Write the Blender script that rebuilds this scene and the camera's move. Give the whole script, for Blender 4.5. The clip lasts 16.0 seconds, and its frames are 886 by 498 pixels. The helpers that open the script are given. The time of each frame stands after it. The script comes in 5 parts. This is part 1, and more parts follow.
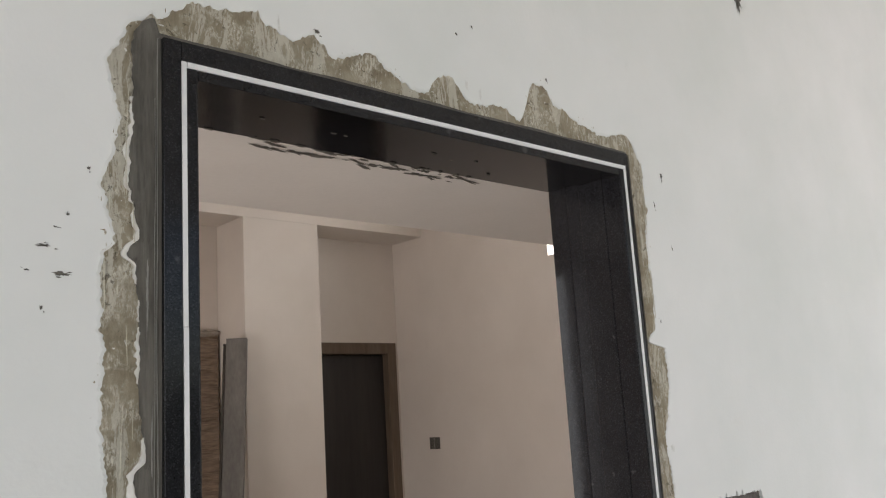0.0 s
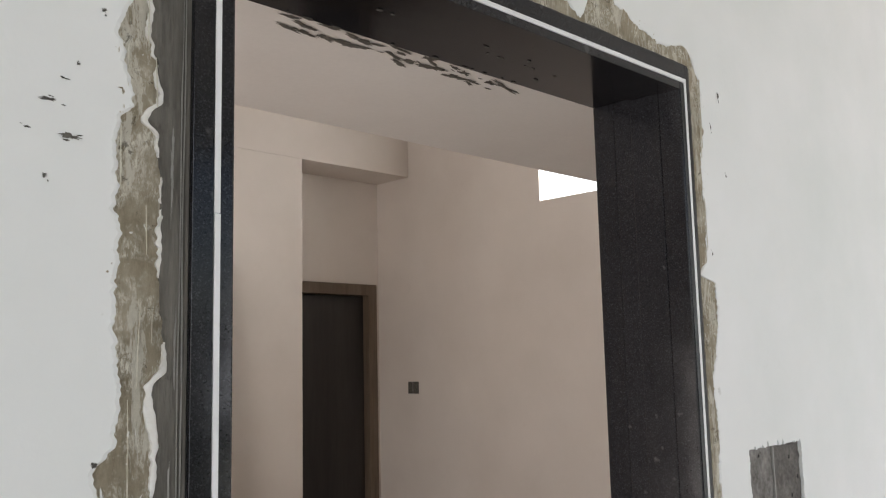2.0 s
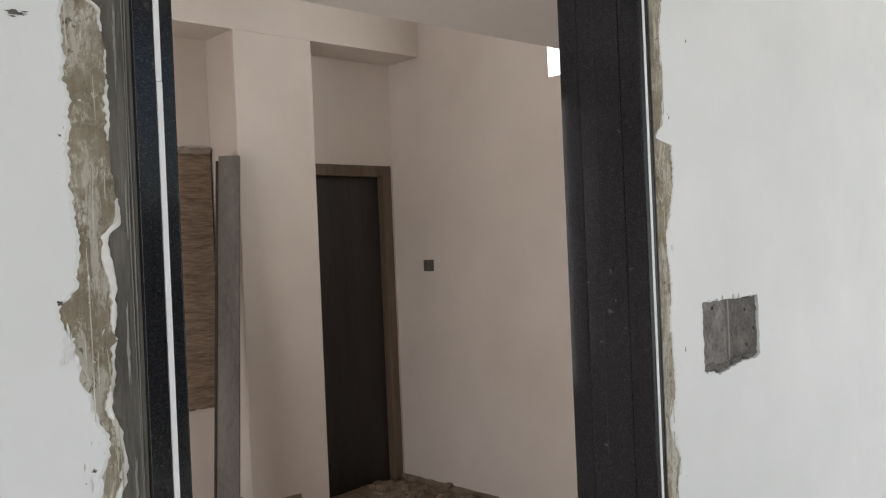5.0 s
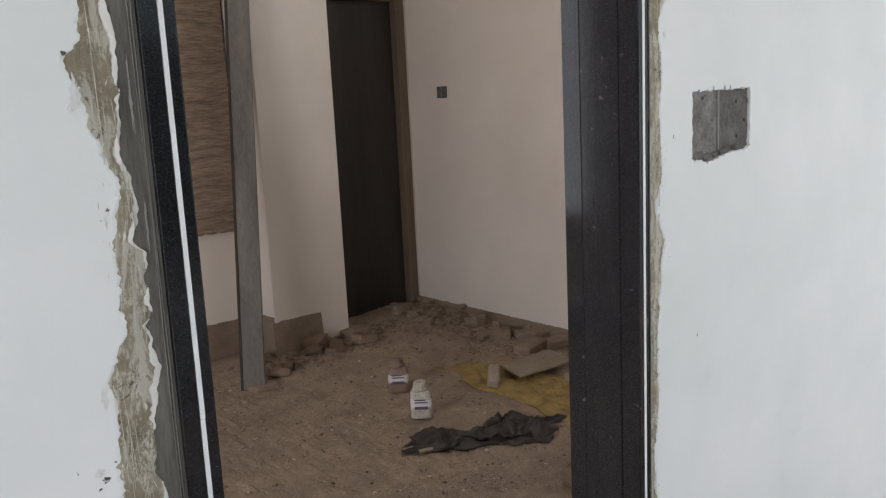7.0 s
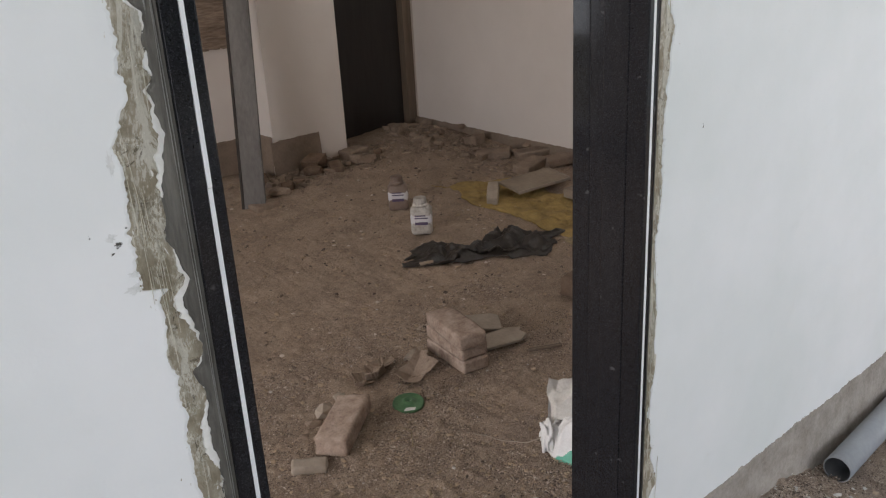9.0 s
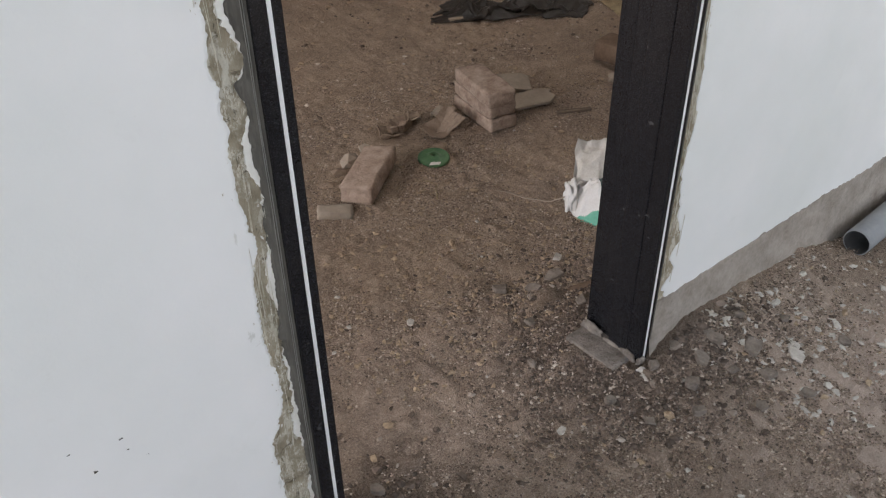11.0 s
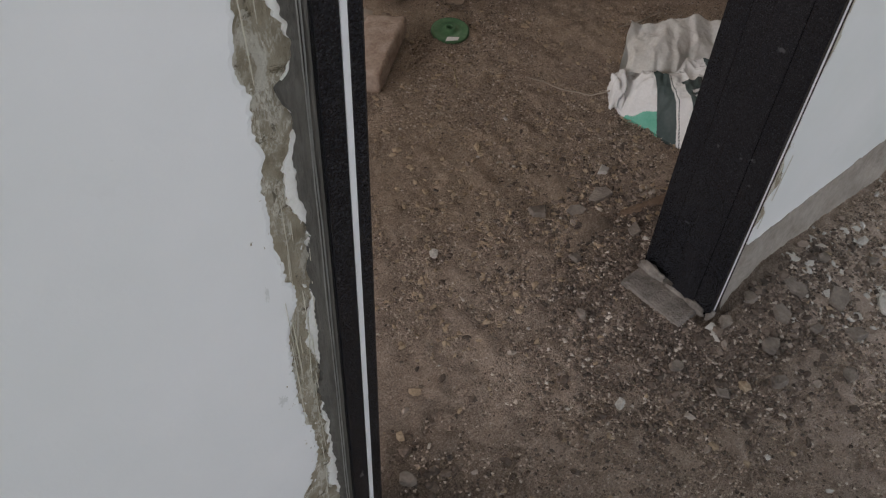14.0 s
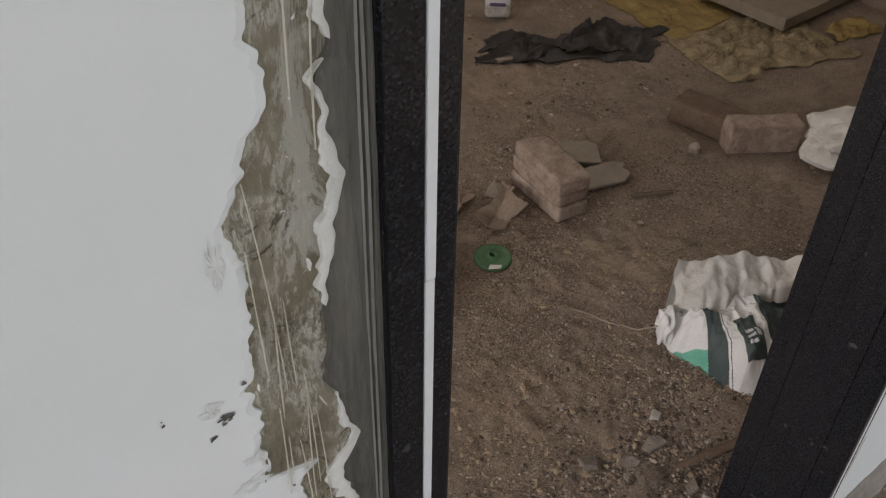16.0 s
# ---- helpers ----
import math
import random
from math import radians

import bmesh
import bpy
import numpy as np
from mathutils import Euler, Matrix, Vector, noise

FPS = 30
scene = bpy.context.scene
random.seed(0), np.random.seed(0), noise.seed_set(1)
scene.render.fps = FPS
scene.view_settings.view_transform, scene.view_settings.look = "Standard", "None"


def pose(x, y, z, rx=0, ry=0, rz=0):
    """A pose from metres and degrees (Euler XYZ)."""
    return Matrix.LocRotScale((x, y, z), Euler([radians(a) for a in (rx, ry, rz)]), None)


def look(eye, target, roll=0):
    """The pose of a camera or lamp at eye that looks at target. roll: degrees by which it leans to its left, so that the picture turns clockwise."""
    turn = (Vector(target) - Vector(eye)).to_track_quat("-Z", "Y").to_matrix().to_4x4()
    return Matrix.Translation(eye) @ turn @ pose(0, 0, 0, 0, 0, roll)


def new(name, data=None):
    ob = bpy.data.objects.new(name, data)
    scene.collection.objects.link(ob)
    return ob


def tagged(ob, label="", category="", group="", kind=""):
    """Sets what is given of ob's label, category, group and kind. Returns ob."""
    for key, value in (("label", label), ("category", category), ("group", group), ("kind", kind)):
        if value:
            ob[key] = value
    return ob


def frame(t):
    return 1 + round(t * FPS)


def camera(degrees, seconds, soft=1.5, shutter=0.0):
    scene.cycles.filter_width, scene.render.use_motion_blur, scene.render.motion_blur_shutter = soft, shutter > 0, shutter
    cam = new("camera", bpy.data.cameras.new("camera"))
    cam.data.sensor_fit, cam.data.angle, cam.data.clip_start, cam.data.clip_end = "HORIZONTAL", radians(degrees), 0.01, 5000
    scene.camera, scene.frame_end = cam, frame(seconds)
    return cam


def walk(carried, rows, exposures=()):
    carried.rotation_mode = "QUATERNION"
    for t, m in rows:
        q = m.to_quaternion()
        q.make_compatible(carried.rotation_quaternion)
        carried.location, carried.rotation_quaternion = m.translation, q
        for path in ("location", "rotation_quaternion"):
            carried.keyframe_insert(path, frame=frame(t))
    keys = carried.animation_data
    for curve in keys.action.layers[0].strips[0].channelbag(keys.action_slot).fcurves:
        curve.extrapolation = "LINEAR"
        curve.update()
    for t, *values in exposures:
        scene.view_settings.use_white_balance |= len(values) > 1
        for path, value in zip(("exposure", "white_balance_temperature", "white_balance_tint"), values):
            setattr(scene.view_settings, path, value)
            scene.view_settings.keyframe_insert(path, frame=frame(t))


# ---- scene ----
cam = camera(53.82, 16.0, soft=1.2)
PATH = [
    (0, (0.0447, 0.0278, 1.6557), (1.3812, 1.4697, 2.0224), -3.57),
    (0.5, (0.0598, 0.0795, 1.6504), (1.4030, 1.5232, 1.9842), -2.17),
    (1, (0.0629, 0.1640, 1.6547), (1.4138, 1.6022, 1.9811), -1.84),
    (1.5, (0.0690, 0.2165, 1.6394), (1.4554, 1.6253, 1.9450), -1.83),
    (2, (0.0758, 0.2078, 1.6292), (1.4702, 1.6190, 1.8827), -1.31),
    (2.5, (0.0892, 0.1449, 1.6247), (1.4882, 1.5614, 1.8150), -1.17),
    (3, (0.0996, 0.0995, 1.6168), (1.4971, 1.5237, 1.7538), -1.90),
    (5.3, (0.0907, 0.0780, 1.5823), (1.4321, 1.5611, 1.5544), -2.62),
    (5.5, (0.0920, 0.0669, 1.5706), (1.4255, 1.5569, 1.5281), -2.79),
    (6, (0.0896, 0.0500, 1.5600), (1.4127, 1.5440, 1.4273), -2.95),
    (6.5, (0.0734, 0.0298, 1.5312), (1.3709, 1.5299, 1.2739), -2.65),
    (7, (0.0715, 0.0094, 1.5102), (1.3556, 1.4978, 1.1417), -2.81),
    (7.5, (0.0686, -0.0067, 1.4833), (1.3119, 1.4555, 0.9208), -3.78),
    (8, (0.0671, 0.0042, 1.4730), (1.2969, 1.4394, 0.8189), -4.34),
    (8.5, (0.0617, 0.0084, 1.4651), (1.2846, 1.4373, 0.7849), -3.96),
    (9, (0.0565, 0.0141, 1.4423), (1.2605, 1.4301, 0.7036), -3.22),
    (9.5, (0.0251, -0.0163, 1.4269), (1.1697, 1.3568, 0.5299), -2.30),
    (10, (0.0146, -0.0119, 1.4070), (1.1032, 1.3209, 0.3879), -1.63),
    (12.3, (0.0631, 0.2095, 1.3434), (0.9944, 1.3985, 0.0323), -0.82),
    (12.5, (0.0667, 0.2445, 1.3335), (0.9958, 1.4192, 0.0081), -0.93),
    (13, (0.0696, 0.2908, 1.3293), (1.0152, 1.3599, -0.0717), 0.56),
    (13.5, (0.0980, 0.3637, 1.3155), (1.0127, 1.3515, -0.1636), 1.86),
    (14, (0.1807, 0.4576, 1.3258), (1.0759, 1.4334, -0.1730), 3.06),
    (14.5, (0.2625, 0.5365, 1.3271), (1.1167, 1.5375, -0.1790), 3.35),
    (15, (0.2732, 0.5838, 1.3370), (1.1217, 1.6002, -0.1620), 3.40),
    (15.5, (0.2567, 0.6188, 1.3894), (1.1789, 1.7340, 0.0089), 2.01),
    (16, (0.2606, 0.6175, 1.4357), (1.2519, 1.8184, 0.1806), 1.34),
]
walk(cam, [(t, look(eye, target, roll)) for t, eye, target, roll in PATH],
     exposures=[(0.0, 0.00, 6560, 12), (1.0, 0.06, 6500, 12), (3.0, 0.12, 6480, 12), (5.5, 0.06, 6420, 12), (7.0, 0.12, 6250, 12), (10.0, 0.12, 6230, 12),
                (12.3, 0.31, 6240, 12), (13.0, 0.36, 6240, 12), (13.6, 0.42, 6240, 12), (14.0, -0.32, 6250, 12), (14.5, 0.06, 6270, 12), (15.0, 0.20, 6300, 12), (15.5, 0.11, 6350, 12), (16.0, -0.18, 6430, 12)])

# ---- sky, sun, daylight, fill, exposure ----
world = bpy.data.worlds.new("sky")
scene.world = world
world.use_nodes = True
wn = world.node_tree
sky = wn.nodes.new("ShaderNodeTexSky")
sky.sky_type, sky.sun_disc = "NISHITA", False
sky.sun_elevation, sky.sun_rotation = radians(48), radians(200)
wn.links.new(sky.outputs[0], wn.nodes["Background"].inputs[0])
wn.nodes["Background"].inputs[1].default_value = 0.12


def lamp(name, kind, m, energy, color, **more):
    data = bpy.data.lights.new(name, kind)
    data.energy, data.color = energy, color
    if kind == "AREA":
        data.shape, data.size, data.size_y = "RECTANGLE", more["size"][0], more["size"][1]
    else:
        data.angle = more["angle"]
    ob = new(name, data)
    ob.matrix_world = m
    return ob


lamp("sun", "SUN", look((-3, -8, 10), (0, 0, 0)), 3.0, (1.0, 0.95, 0.86), angle=radians(0.6))
lamp("daylight_front", "AREA", look((3.65, -2.42, 1.9), (3.65, 0, 0.6)), 45, (0.93, 0.955, 1.0), size=(2.3, 1.2))
lamp("daylight_yard", "AREA", look((3.65, -2.42, 0.85), (3.65, 0, 1.9)), 17, (0.98, 1.0, 0.9), size=(2.3, 0.7))
# added fill lamp on an unseen side, brightens the left of the wall
lamp("fill_west", "AREA", look((-1.66, -0.95, 1.45), (3, -0.95, 1.45)), 33, (0.95, 0.975, 1.0), size=(2.0, 2.3))
lamp("daylight_vent", "AREA", look((3.849, 2.4, 2.71), (0, 2.4, 2.71)), 19, (1.0, 0.98, 0.95), size=(1.59, 0.43))
lamp("daylight_side", "AREA", look((-1.66, 1.85, 1.1), (3, 2.1, 1.5)), 55, (1.0, 0.93, 0.888), size=(1.15, 1.1))

# ---- materials ----


def material(name, rough=0.8, metal=0.0, spec=0.5):
    mat = bpy.data.materials.new(name)
    mat.use_nodes = True
    b = mat.node_tree.nodes["Principled BSDF"]
    b.inputs["Roughness"].default_value, b.inputs["Metallic"].default_value = rough, metal
    b.inputs["Specular IOR Level"].default_value = spec
    return mat, mat.node_tree, b


def coords(nt, stretch=(1, 1, 1)):
    geo = nt.nodes.new("ShaderNodeNewGeometry")
    mp = nt.nodes.new("ShaderNodeMapping")
    mp.inputs["Scale"].default_value = stretch
    nt.links.new(geo.outputs["Position"], mp.inputs["Vector"])
    return mp.outputs[0]


def noise_tex(nt, vec, scale, detail=4, rough=0.55, distort=0.0):
    n = nt.nodes.new("ShaderNodeTexNoise")
    n.inputs["Scale"].default_value, n.inputs["Detail"].default_value = scale, detail
    n.inputs["Roughness"].default_value, n.inputs["Distortion"].default_value = rough, distort
    nt.links.new(vec, n.inputs["Vector"])
    return n.outputs["Fac"]


def ramp(nt, fac, stops):
    r = nt.nodes.new("ShaderNodeValToRGB")
    els = r.color_ramp.elements
    while len(els) < len(stops):
        els.new(0.5)
    for el, (p, c) in zip(els, stops):
        el.position = p
        el.color = (*c, 1) if len(c) == 3 else c
    nt.links.new(fac, r.inputs[0])
    return r.outputs[0]


def mix(nt, fac, a, b, mode="MIX"):
    m = nt.nodes.new("ShaderNodeMix")
    m.data_type, m.blend_type = "RGBA", mode
    for sock, v in ((m.inputs[0], fac), (m.inputs[6], a), (m.inputs[7], b)):
        if isinstance(v, (int, float)):
            sock.default_value = v
        elif isinstance(v, tuple):
            sock.default_value = (*v, 1)
        else:
            nt.links.new(v, sock)
    return m.outputs[2]


def bump(nt, b, height, strength, dist=0.002):
    bp = nt.nodes.new("ShaderNodeBump")
    bp.inputs["Strength"].default_value, bp.inputs["Distance"].default_value = strength, dist
    nt.links.new(height, bp.inputs["Height"])
    nt.links.new(bp.outputs[0], b.inputs["Normal"])


def two_tone(name, dark, light, scale, rough=0.85, fine=120, relief=0.4, dist=0.002, spec=0.4, metal=0.0, stretch=(1, 1, 1)):
    """A surface with broad and fine variation between two colours and a little relief."""
    mat, nt, b = material(name, rough, metal, spec)
    v = coords(nt, stretch)
    n1, n2 = noise_tex(nt, v, scale, 5, 0.6), noise_tex(nt, v, fine, 4, 0.6)
    c = mix(nt, 0.35, ramp(nt, n1, [(0.3, dark), (0.7, light)]), ramp(nt, n2, [(0.3, dark), (0.7, light)]))
    nt.links.new(c, b.inputs["Base Color"])
    bump(nt, b, n2, relief, dist)
    return mat


def putty_paint(name, a, c, dirt):
    mat, nt, b = material(name, 0.6, 0, 0.3)
    v = coords(nt)
    broad = ramp(nt, noise_tex(nt, v, 1.6, 5, 0.6), [(0.3, a), (0.7, c)])
    smear = ramp(nt, noise_tex(nt, v, 9, 5, 0.7, 0.6), [(0.62, (0, 0, 0)), (0.82, (1, 1, 1))])
    specks = ramp(nt, noise_tex(nt, v, 95, 2, 0.5), [(0.74, (0, 0, 0)), (0.79, (1, 1, 1))])
    col = mix(nt, mix(nt, 0.15, (0, 0, 0), smear), broad, dirt)
    col = mix(nt, mix(nt, 0.25, (0, 0, 0), specks), col, dirt)
    nt.links.new(col, b.inputs["Base Color"])
    bump(nt, b, mix(nt, 0.3, noise_tex(nt, coords(nt, (1, 1, 0.35)), 14, 4), noise_tex(nt, v, 160, 3)), 0.25, 0.003)
    return mat


M_PAINT = putty_paint("white_putty_paint", (0.7, 0.722, 0.7), (0.83, 0.826, 0.822), (0.5, 0.505, 0.455))
M_CREAM = putty_paint("cream_room_paint", (0.655, 0.605, 0.555), (0.735, 0.685, 0.635), (0.5, 0.44, 0.38))


def torn_plaster():
    mat, nt, b = material("torn_plaster", 0.9, 0, 0.2)
    v, tall = coords(nt), coords(nt, (1, 1, 0.25))
    col = ramp(nt, noise_tex(nt, v, 15, 5, 0.6, 0.5), [(0.3, (0.2, 0.164, 0.108)), (0.5, (0.36, 0.308, 0.222)), (0.7, (0.54, 0.482, 0.375))])
    fine = ramp(nt, noise_tex(nt, tall, 210, 6, 0.75), [(0.3, (0.14, 0.115, 0.075)), (0.7, (0.58, 0.52, 0.4))])
    col = mix(nt, 0.28, col, fine)
    # pale scraped places, hatched by the trowel
    area = ramp(nt, noise_tex(nt, v, 34, 4, 0.6, 0.6), [(0.47, (0, 0, 0)), (0.6, (1, 1, 1))])
    hatch = ramp(nt, noise_tex(nt, coords(nt, (1.0, 1, 0.35)), 380, 4, 0.8, 0.6), [(0.44, (0, 0, 0)), (0.6, (1, 1, 1))])
    col = mix(nt, mix(nt, 1.0, area, hatch, "MULTIPLY"), col, (0.74, 0.71, 0.61))
    # thin washes of putty, and dark blotches that put shaded hollows in the colour
    wash = ramp(nt, noise_tex(nt, tall, 26, 7, 0.75, 1.2), [(0.525, (0, 0, 0)), (0.56, (1, 1, 1))])
    col = mix(nt, mix(nt, 0.75, (0, 0, 0), wash), col, (0.68, 0.65, 0.56))
    deep = ramp(nt, noise_tex(nt, v, 31, 7, 0.78, 1.0), [(0.59, (0, 0, 0)), (0.63, (1, 1, 1))])
    col = mix(nt, mix(nt, 0.75, (0, 0, 0), deep), col, (0.085, 0.068, 0.042))
    grains = ramp(nt, noise_tex(nt, v, 520, 3, 0.7), [(0.66, (0, 0, 0)), (0.72, (1, 1, 1))])
    col = mix(nt, mix(nt, 0.55, (0, 0, 0), grains), col, (0.62, 0.58, 0.48))
    nt.links.new(col, b.inputs["Base Color"])
    bump(nt, b, mix(nt, 0.5, noise_tex(nt, v, 40, 6, 0.7, 0.8), noise_tex(nt, tall, 260, 8, 0.8)), 1.0, 0.008)
    return mat


M_TORN = torn_plaster()


def granite(name, low, high, relief):
    mat, nt, b = material(name, 0.16, 0, 0.28)
    v = coords(nt)
    cell = nt.nodes.new("ShaderNodeTexVoronoi")
    cell.inputs["Scale"].default_value = 800
    nt.links.new(v, cell.inputs["Vector"])
    sep = nt.nodes.new("ShaderNodeSeparateColor")
    nt.links.new(cell.outputs["Color"], sep.inputs[0])
    grains = ramp(nt, sep.outputs[0], [(0.0, (0.007, 0.007, 0.008)), (0.6, (0.013, 0.013, 0.015)), (0.92, (0.022, 0.022, 0.025)), (1.0, (0.038, 0.039, 0.043))])
    dust = ramp(nt, noise_tex(nt, coords(nt, (1, 1, 0.25)), 22, 6, 0.7), [(0.5, (0, 0, 0)), (0.85, (1, 1, 1))])
    blots = ramp(nt, noise_tex(nt, v, 38, 3, 0.5), [(0.7, (0, 0, 0)), (0.76, (1, 1, 1))])
    col = mix(nt, mix(nt, 0.05, (0, 0, 0), dust), grains, (0.14, 0.13, 0.12))
    col = mix(nt, mix(nt, 0.25, (0, 0, 0), blots), col, (0.2, 0.2, 0.2))
    nt.links.new(col, b.inputs["Base Color"])
    nt.links.new(ramp(nt, noise_tex(nt, v, 17, 5), [(0.35, (low, low, low)), (0.8, (high, high, high))]), b.inputs["Roughness"])
    bump(nt, b, mix(nt, 0.5, sep.outputs[1], noise_tex(nt, v, 500, 3, 0.6)), relief, 0.0006)
    return mat


M_GRANITE = granite("polished_black_granite", 0.03, 0.08, 0.02)
M_HONED = granite("speckled_black_granite", 0.08, 0.16, 0.035)
M_CEMENT = two_tone("grey_cement", (0.06, 0.056, 0.049), (0.185, 0.172, 0.15), 55, 0.85, 330, 0.8, 0.003, 0.25, 0, (1, 1, 0.1))
M_CEMENT_PALE = two_tone("pale_cement_smear", (0.2, 0.195, 0.18), (0.32, 0.31, 0.29), 30, 0.8, 140, 0.4)
M_INLAY = two_tone("white_inlay", (0.68, 0.68, 0.68), (0.8, 0.8, 0.8), 9, 0.4, 80, 0.1)
M_REMNANT = two_tone("white_putty_remnant", (0.7, 0.68, 0.62), (0.85, 0.84, 0.81), 60, 0.7, 160, 0.6)
M_SCRATCH = two_tone("cream_putty_scratch", (0.5, 0.46, 0.36), (0.72, 0.69, 0.6), 60, 0.8, 160, 0.4)
M_BARE = two_tone("bare_cement_plaster", (0.21, 0.183, 0.155), (0.42, 0.375, 0.33), 16, 0.95, 110, 0.8, 0.003, 0.2)
M_DAMP = two_tone("bare_brown_plaster", (0.18, 0.138, 0.102), (0.29, 0.23, 0.178), 8, 0.95, 90, 0.6, 0.003, 0.2)
M_CEIL = two_tone("ceiling_paint", (0.68, 0.66, 0.63), (0.75, 0.73, 0.7), 4, 0.8, 120, 0.2)
M_DARK = two_tone("dark_stained_door", (0.022, 0.02, 0.019), (0.045, 0.04, 0.037), 6, 0.5, 50, 0.2, 0.001, 0.4, 0, (1, 1, 0.1))
M_FRAMEWOOD = two_tone("weathered_frame_wood", (0.1, 0.075, 0.055), (0.2, 0.155, 0.115), 10, 0.8, 70, 0.3, 0.001, 0.3, 0, (1, 1, 0.1))
M_PLANK = two_tone("grey_cement_stained_plank", (0.1, 0.095, 0.09), (0.23, 0.22, 0.205), 9, 0.85, 80, 0.5, 0.002, 0.3, 0, (1, 1, 0.3))
M_PLANKEDGE = two_tone("dark_plank_edge", (0.03, 0.025, 0.022), (0.07, 0.06, 0.05), 9, 0.85, 80, 0.4)
def combed():
    mat, nt, b = material("brown_combed_plaster", 0.9, 0, 0.25)
    v = coords(nt, (0.12, 1, 1))
    n1, n2 = noise_tex(nt, v, 30, 5, 0.6), noise_tex(nt, v, 120, 4, 0.6)
    c = mix(nt, 0.4, ramp(nt, n1, [(0.3, (0.17, 0.125, 0.09)), (0.7, (0.34, 0.265, 0.2))]), ramp(nt, n2, [(0.35, (0.09, 0.062, 0.044)), (0.65, (0.36, 0.285, 0.22))]))
    nt.links.new(c, b.inputs["Base Color"])
    bump(nt, b, n2, 0.6, 0.003)
    return mat


M_RIB = combed()
M_BRICK = two_tone("dusty_fired_brick", (0.19, 0.13, 0.098), (0.46, 0.37, 0.3), 30, 0.95, 130, 0.9, 0.003, 0.2)
M_BRICKDARK = two_tone("dull_brown_brick", (0.1, 0.066, 0.044), (0.21, 0.15, 0.107), 16, 0.95, 130, 0.9, 0.003, 0.2)
M_RUBBLE = two_tone("dusty_masonry_rubble", (0.17, 0.125, 0.09), (0.33, 0.26, 0.2), 14, 0.95, 110, 0.9, 0.004, 0.2)
M_TILE = two_tone("dusty_tile_shard", (0.24, 0.2, 0.16), (0.4, 0.34, 0.27), 14, 0.8, 90, 0.4)
M_STONE = two_tone("stone_slab", (0.2, 0.16, 0.12), (0.33, 0.27, 0.2), 6, 0.85, 70, 0.5)
M_GREEN = two_tone("green_plastic", (0.03, 0.105, 0.04), (0.11, 0.21, 0.1), 25, 0.45, 150, 0.2)
M_GREENPRINT = two_tone("green_print", (0.1, 0.36, 0.25), (0.2, 0.5, 0.37), 25, 0.6, 150, 0.2)
M_DARKPRINT = two_tone("dark_print", (0.03, 0.05, 0.045), (0.07, 0.09, 0.085), 25, 0.6, 150, 0.2)
M_BAG = two_tone("white_woven_bag", (0.6, 0.585, 0.55), (0.82, 0.81, 0.79), 12, 0.65, 220, 0.5, 0.002)
M_BAGDUST = two_tone("dusty_white_bag", (0.46, 0.43, 0.37), (0.76, 0.74, 0.7), 9, 0.75, 200, 0.5, 0.002)
M_YELLOW = two_tone("yellow_woven_sack", (0.15, 0.098, 0.035), (0.42, 0.3, 0.1), 11, 0.8, 160, 0.6, 0.003)
M_STRAW = two_tone("faded_sack", (0.12, 0.085, 0.045), (0.42, 0.34, 0.2), 20, 0.85, 160, 0.7, 0.003)
M_BLACK = two_tone("black_plastic", (0.008, 0.007, 0.006), (0.05, 0.04, 0.031), 16, 0.42, 110, 0.5, 0.003)
M_CAN = two_tone("off_white_plastic", (0.25, 0.225, 0.19), (0.6, 0.57, 0.52), 30, 0.45, 120, 0.15)
M_CANBROWN = two_tone("brown_stained_plastic", (0.16, 0.11, 0.085), (0.26, 0.2, 0.16), 14, 0.5, 120, 0.15)
M_LABEL = two_tone("white_label", (0.55, 0.54, 0.55), (0.7, 0.69, 0.7), 20, 0.5, 100, 0.1)
M_PRINT = two_tone("violet_print", (0.06, 0.045, 0.09), (0.12, 0.09, 0.15), 20, 0.5, 100, 0.1)
M_PIPE = two_tone("grey_pvc", (0.27, 0.28, 0.29), (0.36, 0.37, 0.38), 12, 0.35, 90, 0.1)
M_PIPEIN = two_tone("shaded_pvc_inside", (0.1, 0.1, 0.1), (0.16, 0.16, 0.16), 12, 0.5, 90, 0.1)
M_BOX = two_tone("dusty_metal_box", (0.075, 0.068, 0.06), (0.3, 0.285, 0.265), 34, 0.8, 150, 0.9)
M_BOXDARK = two_tone("dark_dusty_metal_box", (0.05, 0.045, 0.04), (0.2, 0.185, 0.17), 34, 0.85, 150, 0.9)
M_HOLE = two_tone("dark_hole", (0.012, 0.011, 0.01), (0.03, 0.028, 0.025), 60, 0.9, 200, 0.3)
M_SOOT = two_tone("dark_smudge", (0.035, 0.032, 0.028), (0.17, 0.16, 0.14), 120, 0.9, 400, 0.4)
M_HEDGE = two_tone("hedge_green", (0.03, 0.07, 0.02), (0.1, 0.17, 0.05), 3, 0.9, 20, 0.8, 0.02)
M_YARD = two_tone("yard_soil", (0.15, 0.13, 0.08), (0.25, 0.22, 0.14), 1.5, 0.95, 20, 0.5)


